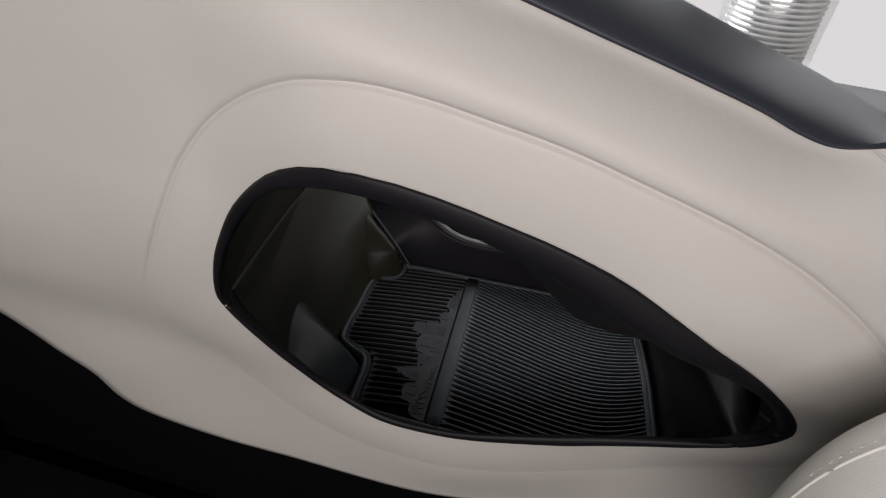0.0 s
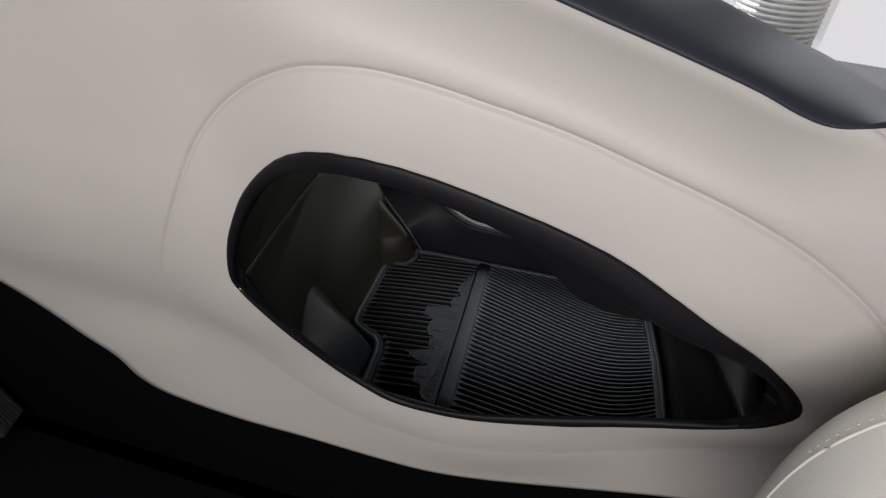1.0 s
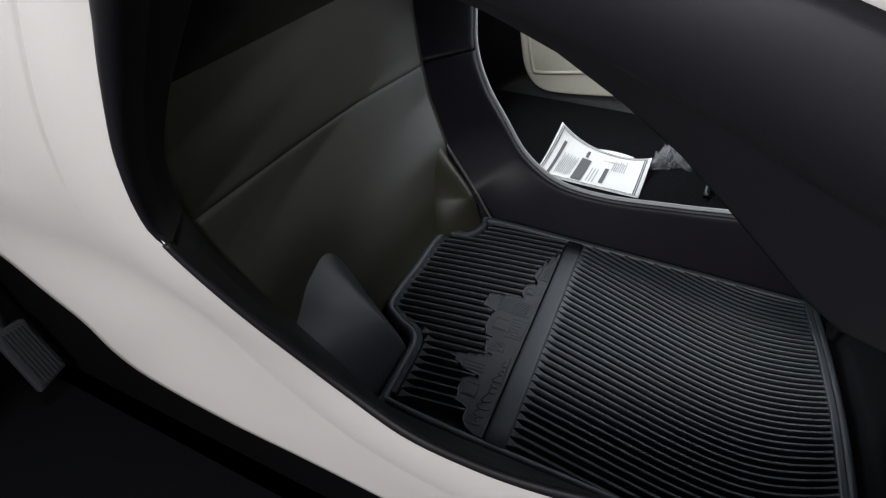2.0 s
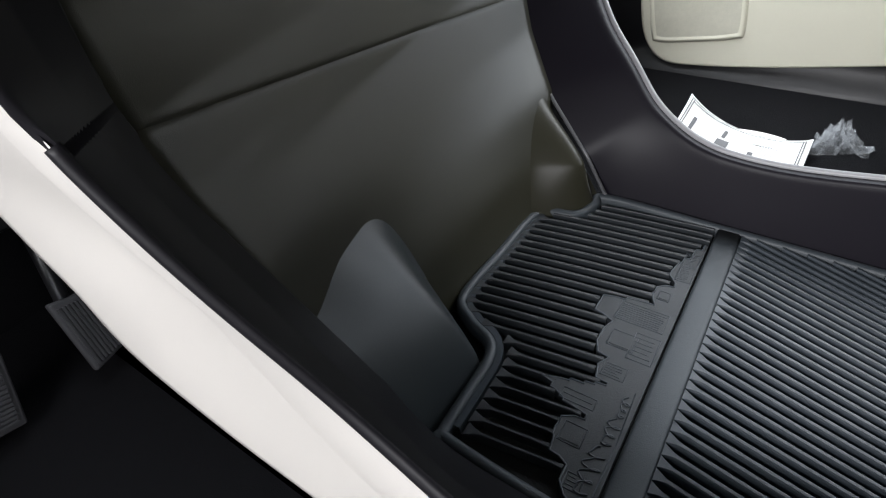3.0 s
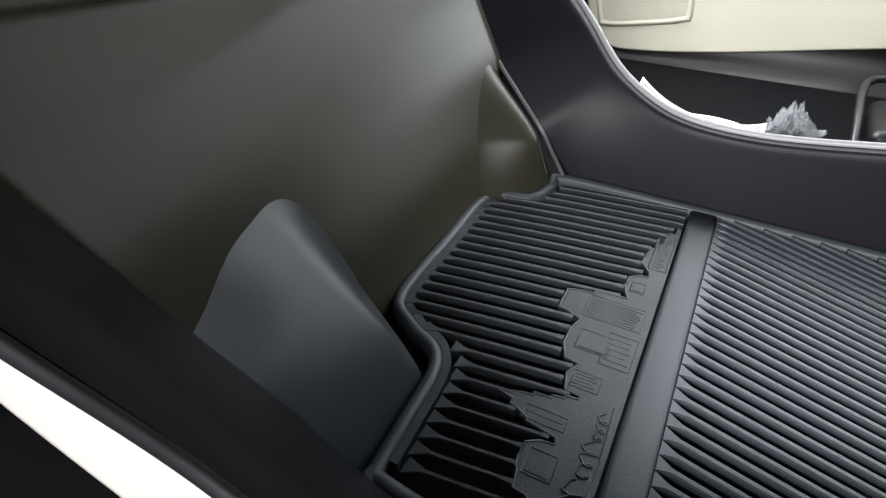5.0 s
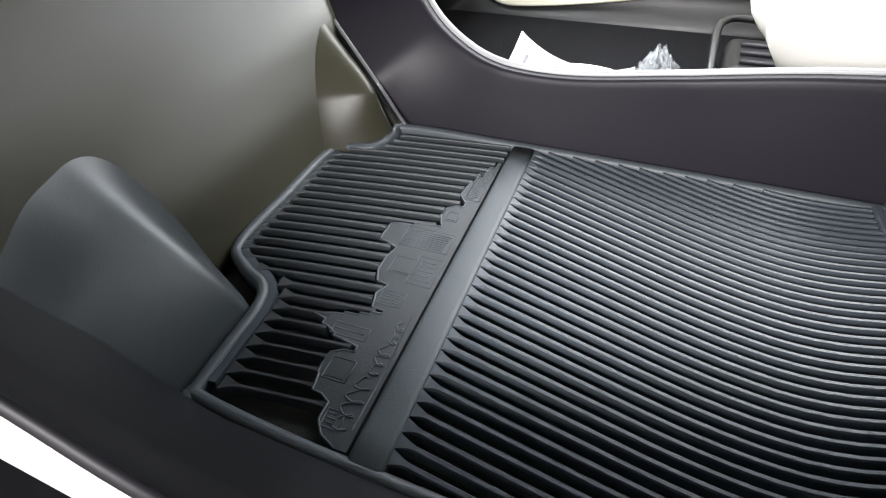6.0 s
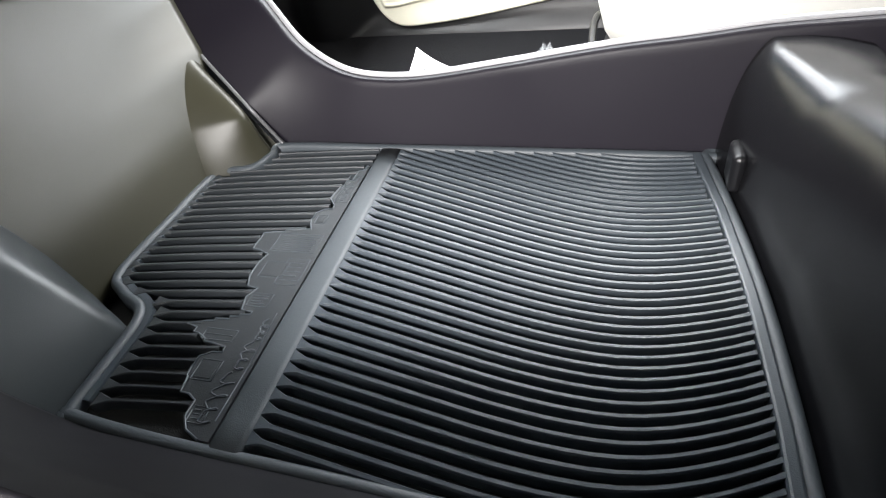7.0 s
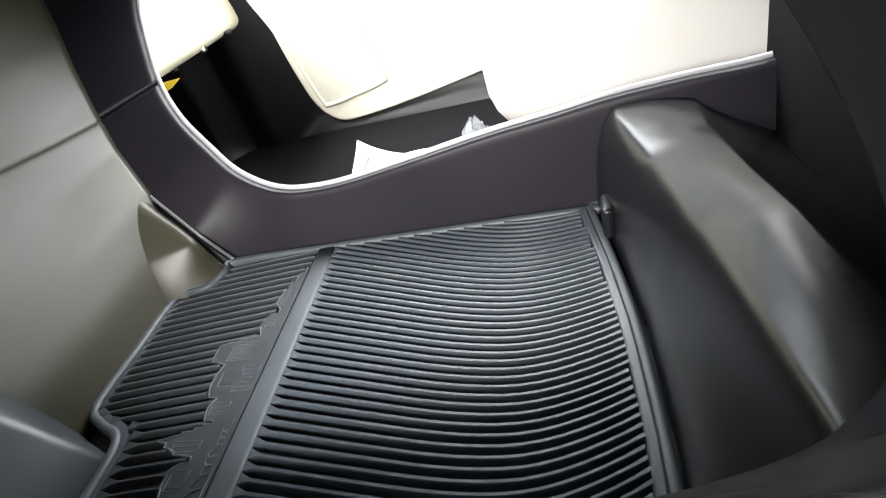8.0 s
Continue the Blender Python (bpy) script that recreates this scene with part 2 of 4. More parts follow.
def fan(x, y0):
    """Where a rib of the rear field lies: the ribs sweep towards the driver, draw together and rise again at the end."""
    return -0.115 + (y0 + 0.115) * (1 - 1.5 * (x - 0.09)) + float(np.interp(x, SWEEP_X, SWEEP_Y))


SLOPES = [(0.09, -0.25), (0.165, -0.24), (0.19, -0.16), (0.21, -0.05), (0.2237, 0.12), (0.24, 0.30), (0.285, 0.60)]
SWEEP_X = np.linspace(0.09, 0.285, 80)
SWEEP_Y = np.concatenate([[0.0], np.cumsum(np.interp((SWEEP_X[1:] + SWEEP_X[:-1]) / 2, [q[0] for q in SLOPES], [q[1] for q in SLOPES]) * np.diff(SWEEP_X))])


def rib(xs, ys, pitch, taper0, taper1, height, foot=0.36, grow=0.0075):
    """A rib along x that is widest at its ends, so that the grooves run out in points."""
    verts, faces = [], []
    n = len(xs)
    for x, y, p in zip(xs, ys, pitch):
        k = max(max(0.0, 1 - (x - xs[0]) / grow) * taper0, max(0.0, 1 - (xs[-1] - x) / 0.004) * taper1)
        w = p * (foot + (1.0 - foot) * k)
        flat = 0.30 + 0.17 * k
        for dy, z in ((-0.5, -0.0048), (-0.48, height * 0.62), (-flat, height), (flat, height), (0.48, height * 0.62), (0.5, -0.0048)):
            verts.append((x, y + dy * w, z))
    for i in range(n - 1):
        for k in range(5):
            faces.append((i * 6 + k, i * 6 + k + 1, (i + 1) * 6 + k + 1, (i + 1) * 6 + k))
    faces.append(tuple(range(6)))
    faces.append(tuple(range((n - 1) * 6, n * 6))[::-1])
    return verts, [f[::-1] for f in faces]


def rib_steps(x0, x1, n):
    """Close steps at the start, where the tooth is, wider ones after it."""
    tooth = np.linspace(x0, min(x0 + 0.006, x1), 5)
    return np.concatenate([tooth, np.linspace(tooth[-1], x1, n)[1:]]) if x1 > x0 + 0.010 else tooth


def build_mat():
    mat = thing("rubber_mat", "charcoal ribbed rubber mat with raised skyline in the console tray", "floor mat")
    edge = [tuple(p) for p in spline(MAT_EDGE, 240, True)]
    # near-black base: the shade between the ribs is painted into its colour
    part("base", *prism(edge, -0.0085, -0.0045), GROOVE_SHADE, mat, smooth=False)
    # raised border that follows the outline
    c = np.array(edge)
    n = len(c)
    tang = np.roll(c, -1, 0) - np.roll(c, 1, 0)
    nrm = np.stack([-tang[:, 1], tang[:, 0]], 1) / np.linalg.norm(tang, axis=1)[:, None]
    area = np.sum(c[:, 0] * np.roll(c[:, 1], -1) - np.roll(c[:, 0], -1) * c[:, 1])
    nrm *= 1 if area > 0 else -1
    verts, faces = [], []
    for off, z in ((0.0, -0.0085), (0.0, 0.0012), (0.0010, 0.0026), (0.0022, 0.0032), (0.0040, 0.0031), (0.0052, 0.0024), (0.0060, 0.0012), (0.0062, -0.0047)):
        verts += [(x, y, z) for x, y in c + nrm * off]
    for j in range(7):
        for i in range(n):
            faces.append((j * n + i, j * n + (i + 1) % n, (j + 1) * n + (i + 1) % n, (j + 1) * n + i))
    part("border", verts, faces, RUBBER_BAR, mat)
    # flat strip inside the border on the front side, from which the ribs grow as teeth
    inside = [i for i in range(n) if c[i][0] < 0.0055 and -0.214 < c[i][1] < -0.036]
    verts = []
    for off, z in ((0.0060, -0.0046), (0.0062, 0.0014), (0.0098, 0.0014), (0.0100, -0.0046)):
        verts += [(c[i][0] + nrm[i][0] * off, c[i][1] + nrm[i][1] * off, z) for i in inside]
    m = len(inside)
    part("toothed_strip", verts, [(j * m + i, j * m + i + 1, (j + 1) * m + i + 1, (j + 1) * m + i) for j in range(3) for i in range(m - 1)], RUBBER, mat, smooth=False)
    # bar across
    sec = [(0.0752, -0.0046), (0.0753, 0.0012), (0.0757, 0.0022), (0.0765, 0.0028), (0.0776, 0.0030), (0.0868, 0.0030), (0.0880, 0.0028), (0.0890, 0.0022), (0.0896, 0.0012), (0.0898, -0.0046)]
    rows = np.linspace(-0.214, 0.001, 12)
    verts = [(*lay(x, y), z) for y in rows for x, z in sec]
    part("cross_bar", verts, [(j * 10 + i, (j + 1) * 10 + i, (j + 1) * 10 + i + 1, j * 10 + i + 1) for j in range(11) for i in range(9)] + [tuple(range(10)), tuple(range(110, 120))[::-1]], RUBBER_BAR, mat, "smooth raised bar")
    # flat bar along the rear edge
    sec = [(-0.0030, -0.0046), (-0.0028, 0.0020), (-0.0023, 0.0030), (-0.0015, 0.0034), (0.0015, 0.0034), (0.0023, 0.0030), (0.0028, 0.0020), (0.0030, -0.0046)]
    rows = [(edge_x(y) - 0.0075, y) for y in np.linspace(-0.222, -0.002, 14)]
    verts = [(x + dx, y, z) for x, y in rows for dx, z in sec]
    part("edge_bar", verts, [(j * 8 + i, (j + 1) * 8 + i, (j + 1) * 8 + i + 1, j * 8 + i + 1) for j in range(13) for i in range(7)] + [tuple(range(8)), tuple(range(104, 112))[::-1]], RUBBER, mat, "flat raised edge bar", smooth=False)
    # ribs towards the rear
    y0 = 0.085
    while y0 > -0.262:
        ends = [x for x in np.linspace(0.0895, 0.285, 120) if -0.2205 < lay(x, fan(x, y0))[1] < -0.0045 and lay(x, fan(x, y0))[0] < edge_x(lay(x, fan(x, y0))[1]) - 0.0095]
        if len(ends) > 10:
            xs = rib_steps(ends[0], ends[-1], 22)
            part("rib", *laid(rib(xs, [fan(x, y0) for x in xs], [PITCH_REAR * (1 - 1.5 * (x - 0.09)) for x in xs], 1.0 if ends[0] < 0.091 else 0.0, 0.3, 0.0026, 0.42, 0.0055)), RUBBER, mat, smooth=False)
        y0 -= PITCH_REAR
    # ribs towards the front, grown from the toothed strip
    front = [c[i] for i in range(n) if c[i][0] < 0.0085 and -0.224 < c[i][1] < -0.004]
    y0 = 0.002
    while y0 > -0.222:
        ya = lay(-0.015, y0 + sway(-0.015))[1]
        near = [q[0] for q in front if abs(q[1] - ya) < 0.004]
        x0, x1 = (max(near) if near else 0.004) + 0.0085, skyline_at(y0 + sway(0.05)) - 0.0005
        if x1 - x0 > 0.008 and -0.2185 < ya < -0.006:
            xs = rib_steps(x0, x1, 14)
            # front ribs take the darker rubber, which paints the shade on them
            part("rib", *laid(rib(xs, [y0 + sway(x) for x in xs], [PITCH] * len(xs), 1.0 if ya < -0.036 else 0.2, 0.2, 0.0017, 0.25, 0.0065)), RUBBER_SHADED, mat, smooth=False)
        y0 -= PITCH
    # the skyline is a low plate with stepped roofs and fine raised outlines
    rnd = random.Random(4)
    roofs = []
    for (xa, ya), (xb, yb) in zip(SKYLINE, SKYLINE[1:]):
        steps = max(1, int(math.hypot(xb - xa, yb - ya) / 0.0045))
        for k in range(steps):
            q = k / steps
            p = (xa + (xb - xa) * q, ya + (yb - ya) * q)
            roofs += [p] if k == 0 else [(roofs[-1][0] + rnd.uniform(-0.0004, 0.0004), p[1] + 0.0002), (p[0] + rnd.uniform(-0.0016, 0.0006), p[1] - 0.0002)]
    roofs.append(SKYLINE[-1])
    plate = [(0.0742, -0.018)] + roofs + [(0.0742, -0.204)]
    # plate and blocks share this darker copy of the rubber
    relief = part("skyline_relief", *laid(prism(plate, -0.0046, 0.0015)), RUBBER_SHADED, mat, "raised skyline silhouette", smooth=False)
    part("skyline_edge", *laid(tube([(x + 0.0004, y, 0.0015) for x, y in roofs], 0.0005, 6)), RUBBER, relief)
    for bx0, bx1, by0, by1, gap in ((0.061, 0.067, -0.077, -0.070, 0.0), (0.046, 0.071, -0.101, -0.087, 0.0015), (0.049, 0.062, -0.120, -0.109, 0.0), (0.060, 0.072, -0.124, -0.106, 0.003), (0.053, 0.064, -0.139, -0.131, 0.0016),
                                    (0.042, 0.058, -0.160, -0.154, 0.003), (0.050, 0.060, -0.180, -0.170, 0.0), (0.065, 0.073, -0.057, -0.030, 0.0017), (0.060, 0.067, -0.198, -0.191, 0.0018)):
        outline = [(bx0, by0, 0.0015), (bx1, by0, 0.0015), (bx1, by1, 0.0015), (bx0, by1, 0.0015), (bx0, by0, 0.0015)]
        part("building_outline", *laid(tube(outline, 0.00032, 4)), RUBBER, relief)
        if gap:
            y = by0 + gap
            while y < by1 - 0.001:
                part("window_line", *laid(tube([(bx0 + 0.001, y, 0.0015), (bx1 - 0.001 - rnd.random() * 0.003, y, 0.0015)], 0.00028, 4)), RUBBER, relief)
                y += gap
        else:
            part("building_block", *laid(box(bx0 + 0.001, bx1 - 0.001, by0 + 0.001, by1 - 0.001, 0.0013, 0.0018)), RUBBER_SHADED, relief, smooth=False)
    # running script beside the bar, in strokes
    for word, (y0, y1), size, turns in (("tall", (-0.199, -0.176), 0.0042, 4), ("middle", (-0.174, -0.160), 0.0030, 3), ("low", (-0.158, -0.147), 0.0020, 3)):
        loops = []
        for i in range(60):
            q = i / 59
            a = q * 2 * math.pi * turns
            loops.append((0.0672 + 0.0025 * (y0 + 0.199) / 0.05 + size * math.sin(a) * (0.75 + 0.25 * math.sin(2.3 * a)), y0 + (y1 - y0) * q + 0.0016 * math.cos(a + 0.5) + 0.40 * size * math.sin(a), 0.0017))
        part("script", *laid(tube(loops, 0.00042, 5)), RUBBER, relief, "raised running script")
    part("script", *laid(tube([(0.0722, -0.196, 0.0016), (0.0725, -0.170, 0.0016), (0.0712, -0.142, 0.0016)], 0.0003, 5)), RUBBER, relief)
    return mat


# ---- the console ----
OPEN = [(-0.045, 0.193), (-0.036, 0.226), (-0.025, 0.250), (-0.012, 0.272), (0.004, 0.291), (0.022, 0.308), (0.037, 0.319), (0.055, 0.328), (0.077, 0.3335), (0.101, 0.333), (0.126, 0.329), (0.151, 0.323), (0.175, 0.3165),
        (0.202, 0.306), (0.228, 0.290), (0.252, 0.271), (0.276, 0.250), (0.298, 0.226), (0.318, 0.198), (0.330, 0.176), (0.333, 0.159), (0.321, 0.142), (0.290, 0.125), (0.253, 0.113), (0.218, 0.102), (0.176, 0.089),
        (0.136, 0.077), (0.103, 0.071), (0.071, 0.069), (0.045, 0.077), (0.018, 0.094), (-0.005, 0.123), (-0.024, 0.152), (-0.040, 0.177)]
GROOVE = [(-0.121, 0.160), (-0.093, 0.214), (-0.066, 0.259), (-0.041, 0.298), (-0.013, 0.328), (0.019, 0.351), (0.048, 0.366), (0.067, 0.372), (0.088, 0.375), (0.113, 0.373), (0.135, 0.369), (0.168, 0.362), (0.200, 0.352),
          (0.236, 0.339), (0.274, 0.317), (0.316, 0.282), (0.350, 0.238), (0.368, 0.195), (0.368, 0.150), (0.345, 0.112), (0.285, 0.074), (0.200, 0.042), (0.100, 0.022), (0.020, 0.026), (-0.044, 0.056), (-0.095, 0.098), (-0.119, 0.132)]
OUTER = [(-0.50, 0.24), (-0.42, 0.165), (-0.33, 0.094), (-0.290, 0.060), (-0.265, 0.038), (-0.235, 0.016), (-0.217, -0.012), (-0.186, -0.028), (-0.110, -0.037), (-0.030, -0.036), (0.045, -0.037), (0.126, -0.034),
         (0.25, -0.010), (0.40, 0.036), (0.60, 0.09), (0.68, 0.20), (0.62, 0.320), (0.42, 0.360), (0.315, 0.372), (0.270, 0.372), (0.246, 0.3755), (0.207, 0.389),
         (0.10, 0.420), (-0.12, 0.470), (-0.43, 0.51), (-0.58, 0.36)]
HUB = np.array([0.13, 0.180])
r_open, r_groove, r_outer = polar(OPEN, HUB), polar(GROOVE, HUB), polar(OUTER, HUB, count=900)
INNER = [(-0.060, 0.168), (-0.057, 0.145), (-0.048, 0.118), (-0.034, 0.086), (-0.020, 0.052), (-0.004, 0.016), (0.010, -0.002), (0.045, -0.004), (0.10, -0.004), (0.17, -0.004), (0.24, -0.004), (0.290, -0.002), (0.301, 0.030),
         (0.311, 0.070), (0.316, 0.105), (0.319, 0.135), (0.319, 0.160), (0.310, 0.190), (0.289, 0.222), (0.262, 0.235), (0.234, 0.243), (0.207, 0.252), (0.186, 0.263), (0.172, 0.275), (0.158, 0.287), (0.140, 0.298), (0.120, 0.306), (0.080, 0.312), (0.042, 0.305), (0.010, 0.288), (-0.018, 0.260),
         (-0.042, 0.225), (-0.056, 0.195)]
r_inner = polar(INNER, HUB, count=800)


def flank(x, z):
    """The driver-side face of the console, gently bowed."""
    waist = 0.020 * smooth01(0.10, 0.30, x) * (1 - smooth01(0.155, 0.24, z)) - 0.032 * smooth01(0.19, 0.30, z) * smooth01(-0.03, 0.09, x) * (1 - 0.5 * smooth01(0.22, 0.33, x))
    x, z = max(-0.15, min(0.36, x)), min(0.29, 0.085 + 0.012 * math.log1p(math.exp(min(40.0, (z - 0.085) / 0.012))))
    return -0.2896 - 0.0358 * (x - 0.1) - 0.2346 * (z - 0.15) + 0.17 * (x - 0.1) ** 2 + 1.12 * (z - 0.15) ** 2 + waist


def lip_foot(x, z):
    """How deep the inner edge of the lip lies."""
    low = float(np.interp(z, [0.0, 0.035, 0.07, 0.105, 0.14, 0.173, 0.22], [-0.2235, -0.229, -0.238, -0.247, -0.256, -0.262, -0.268]))
    top = smooth01(0.12, 0.20, z) * smooth01(-0.02, 0.06, x)
    return low * (1 - top) + top * float(np.interp(x, [0.0, 0.06, 0.156, 0.190, 0.210, 0.252, 0.30, 0.34], [-0.285, -0.302, -0.308, -0.310, -0.304, -0.285, -0.268, -0.245]))


def build_console():
    con = thing("centre_console", "beige and black car centre console with a pass-through storage tray", "console")

    # driver-side trim with the opening
    def trim(u, v):
        th = 2 * math.pi * u
        o, g, w = r_open(th), r_groove(th), r_outer(th)
        if v <= 0.5:
            s = v / 0.5
            x, z = o[0] + (g[0] - o[0]) * s, o[1] + (g[1] - o[1]) * s
            y = flank(x, z) - 0.0022 * math.sin(math.pi * s) - 0.001 * s
        else:
            s = ((v - 0.5) / 0.5) ** 1.7
            x, z = g[0] + (w[0] - g[0]) * s, g[1] + (w[1] - g[1]) * s
            low = 1 - smooth01(0.06, 0.16, w[1])
            y_w = -0.268 - 0.042 * smooth01(0.05, 0.32, w[1]) + 0.016 * low * smooth01(0.05, 0.30, w[0])
            k = smooth01(0.0, 1.0, s)
            y_g = flank(x, z) - 0.001
            y = y_g + (y_w - y_g) * k - 0.006 * math.sin(math.pi * min(1, s * 1.2)) * (1 - low) 
        cut = math.exp(-(math.hypot(x - g[0], z - g[1]) / 0.0016) ** 2) * (0.0016 * smooth01(0.15, 0.23, z))
        return (x, y + cut, z)

    vs = list(np.linspace(0, 0.46, 22)) + list(np.linspace(0.47, 0.4995, 12)) + list(np.linspace(0.502, 0.53, 14)) + list(np.linspace(0.54, 1.0, 26))
    nu = 260
    verts, faces = lattice(lambda u, v: trim(u, vs[round(v * (len(vs) - 1))]), nu, len(vs), True)
    solid(part("driver_side_trim", verts, faces, BEIGE, con, "beige soft-touch trim with a stitched-look groove"), 0.0012, 1.0, False)

    # black lip of the opening, in two pieces with a gap on the front side: a rounded nose, then a slope down to the tray
    def lip(u0, u1):
        def at(u, v):
            th = 2 * math.pi * (u0 + (u1 - u0) * u)
            o, i = r_open(th), r_inner(th)
            yo_ = flank(*o)
            yi = max(lip_foot(*i), yo_ + 0.004)
            s = v
            cx, cz = HUB[0] - o[0], HUB[1] - o[1]
            ln = math.hypot(cx, cz)
            gap = math.hypot(i[0] - o[0], i[1] - o[1])
            wide = min(0.5, 0.018 / max(gap, 0.01))
            nose = math.sin(math.pi * s / wide) ** 0.8 if 0 < s < wide else 0.0
            swell = 0.0036 * nose + 0.04 * gap * math.sin(math.pi * s)
            return (o[0] + (i[0] - o[0]) * s + cx / ln * swell, yo_ + 0.0016 + (yi - yo_ - 0.0016) * s ** 1.1 - 0.0050 * nose, o[1] + (i[1] - o[1]) * s + cz / ln * swell)
        return at

    seam = math.atan2((0.1795 - HUB[1]) * 1.8, -0.041 - HUB[0]) / (2 * math.pi) % 1.0
    tip = math.atan2((0.167 - HUB[1]) * 1.8, 0.332 - HUB[0]) / (2 * math.pi) % 1.0
    for name, u0, u1 in (("upper_lip", tip, seam - 0.0008), ("lower_lip", seam + 0.0008, tip + 1.0)):
        v, f = lattice(lip(u0, u1), 150, 40)
        solid(part(name, v, [q[::-1] for q in f], LIPBLACK, con, "satin black plastic lip of the opening"), 0.002, -1.0, False)

    # joint behind the gap between the two lips
    joint = lip(seam - 0.0022, seam + 0.0022)
    v, f = lattice(lambda a, b: tuple(Vector(joint(a, 0.98 * b)) + Vector((-0.0016, 0.0016 - 0.0034 * (1 - b) ** 12, 0))), 6, 30)
    part("lip_joint", v, [q[::-1] for q in f], LIPBLACK, con)

    # grey tube paints the highlight where the lip meets the front moulding
    rim_line = [lip(0.0, 1.0)(u, 1.0) for u in np.linspace(0.36, 0.615, 60)]
    part("lip_highlight", *tube([(x + 0.0010, y - 0.0006, z + 0.0006) for x, y, z in rim_line], 0.0011, 8), GLINT_BEAD_GREY, con, "thin grey edge of the lip")

    # moulded front panel in two pieces, bowed away from the tray
    def y_near(z):
        return float(np.interp(z, [0.0, 0.035, 0.07, 0.105, 0.14, 0.173, 0.22], [-0.2225, -0.228, -0.237, -0.246, -0.255, -0.261, -0.267]))

    def y_far(z):
        return float(np.interp(z, [-0.01, 0.0, 0.03, 0.06, 0.09, 0.12, 0.15, 0.18, 0.32], [-0.003, 0.0, -0.001, 0.021, 0.051, 0.078, 0.105, 0.131, 0.20]))

    def x_far(z):
        return float(np.interp(z, [-0.01, 0.0, 0.03, 0.06, 0.09, 0.12, 0.15, 0.18, 0.32], [0.004, 0.0, -0.0165, -0.058, -0.091, -0.114, -0.134, -0.150, -0.19]))

    def front_x(y, z):
        near = np.interp(z, [-0.01, 0.10, 0.142, 0.168, 0.205, 0.248, 0.32], [-0.034, -0.046, -0.057, -0.0615, -0.058, -0.044, -0.016])
        far = np.interp(z, [-0.01, 0.06, 0.09, 0.12, 0.15, 0.18, 0.32], [-0.030, -0.058, -0.091, -0.114, -0.134, -0.150, -0.19])
        mid = np.interp(z, [-0.01, 0.03, 0.06, 0.126, 0.20, 0.32], [-0.037, -0.049, -0.064, -0.099, -0.120, -0.135])
        t = (y - y_near(z)) / (y_far(z) - y_near(z))
        return near * (1 - t) * (1 - 2 * t) + mid * 4 * t * (1 - t) + far * t * (2 * t - 1)

    def seam_z(u):
        return 0.167 - 0.057 * u - 0.030 * u * (1 - u)

    def front(lo, hi):
        def at(u, v):
            z0, z1 = (lo if lo is not None else seam_z(u) + 0.0007), (hi if hi is not None else seam_z(u) - 0.0007)
            z = z0 + (z1 - z0) * v
            y = y_near(z) - 0.004 + u * (y_far(z) - y_near(z) + 0.005)
            edge = min(v, 1 - v) * abs(z1 - z0)
            tuck = 0.0009 * math.exp(-edge / 0.0008) if (v > 0.5) == (hi is None) else 0.0
            return (front_x(y, z) - tuck, y, z)
        return at

    vals = list(1 - np.linspace(1, 0, 34) ** 2.2)
    for name, lo, hi, order in (("lower_front_panel", -0.01, None, vals), ("upper_front_panel", None, 0.325, [1 - q for q in vals[::-1]])):
        fn = front(lo, hi)
        v, f = lattice(lambda a, b: fn(a, order[round(b * 33)]), 50, 34)
        solid(part(name, v, f, PANEL, con, "bowed charcoal moulded panel"), 0.003, 1.0)

    seam_y = lambda u, dz: y_near(seam_z(u) + dz) + u * (y_far(seam_z(u) + dz) - y_near(seam_z(u) + dz))
    verts = [(front_x(seam_y(u, dz), seam_z(u) + dz) - 0.0042, seam_y(u, dz), seam_z(u) + dz) for u in np.linspace(0.0, 1.0, 40) for dz in (-0.008, 0.008)]
    part("seam_backing", verts, [(2 * i, 2 * i + 2, 2 * i + 3, 2 * i + 1) for i in range(39)], LIPBLACK, con)

    # bulges of the moulding at the two front corners
    def foot_bulge(u, v):
        z = -0.009 + 0.125 * v
        zz = max(0.0, z)
        y = y_near(z) - 0.004 + 0.135 * u
        crown = 0.094
        top = 1 - smooth01(-0.010, crown, z)
        side = 1 - smooth01(-0.174 - 0.13 * zz, -0.150 - 0.02 * zz, y)
        top *= 1 - smooth01(0.045, 0.092, z) * (1 - smooth01(-0.002, 0.040, y - y_near(z)))
        reach = max(0.0, 0.0025 - 0.06 * zz - front_x(y, z))
        return (front_x(y, z) - 0.0005 - 0.0015 * smooth01(0.85, 1.0, v) + reach * top * side, y, z)
    v, f = lattice(foot_bulge, 60, 70)
    # bluer, lighter copy of the panel colour paints the sky's reflection on the bulge
    part("foot_bulge", v, f, PANEL_SKYLIT, con, "rounded moulded bulge")

    def corner_bulge(u, v):
        z = -0.009 + 0.100 * v
        t = max(0.0, z) / 0.088
        y0, y1 = -0.046 + 0.072 * t, y_far(z) + 0.0005
        span = max(0.006, y1 - y0)
        y = y0 - 0.030 + u * (span + 0.030)
        w = max(0.0, min(1.0, (y - y0 + 0.010) / (span + 0.010)))
        rise = smooth01(-0.012 - 0.016 * min(1.0, t), 0.95 * span, y - y0)
        fade = 1 - smooth01(0.40, 1.05, t)
        base = front_x(y, z)
        hump = (x_far(z) - 0.004 - base) * rise + (0.004 + 0.011 * smooth01(0.0, 0.4, t)) * (1 - 0.6 * t) * math.sin(math.pi * w ** 1.15) ** 1.6 - 0.006 * math.exp(-((w - 0.93) / 0.07) ** 2)
        return (base - 0.0005 - 0.001 * smooth01(0.9, 1.0, v) + max(0.0, hump) * fade, y, z)
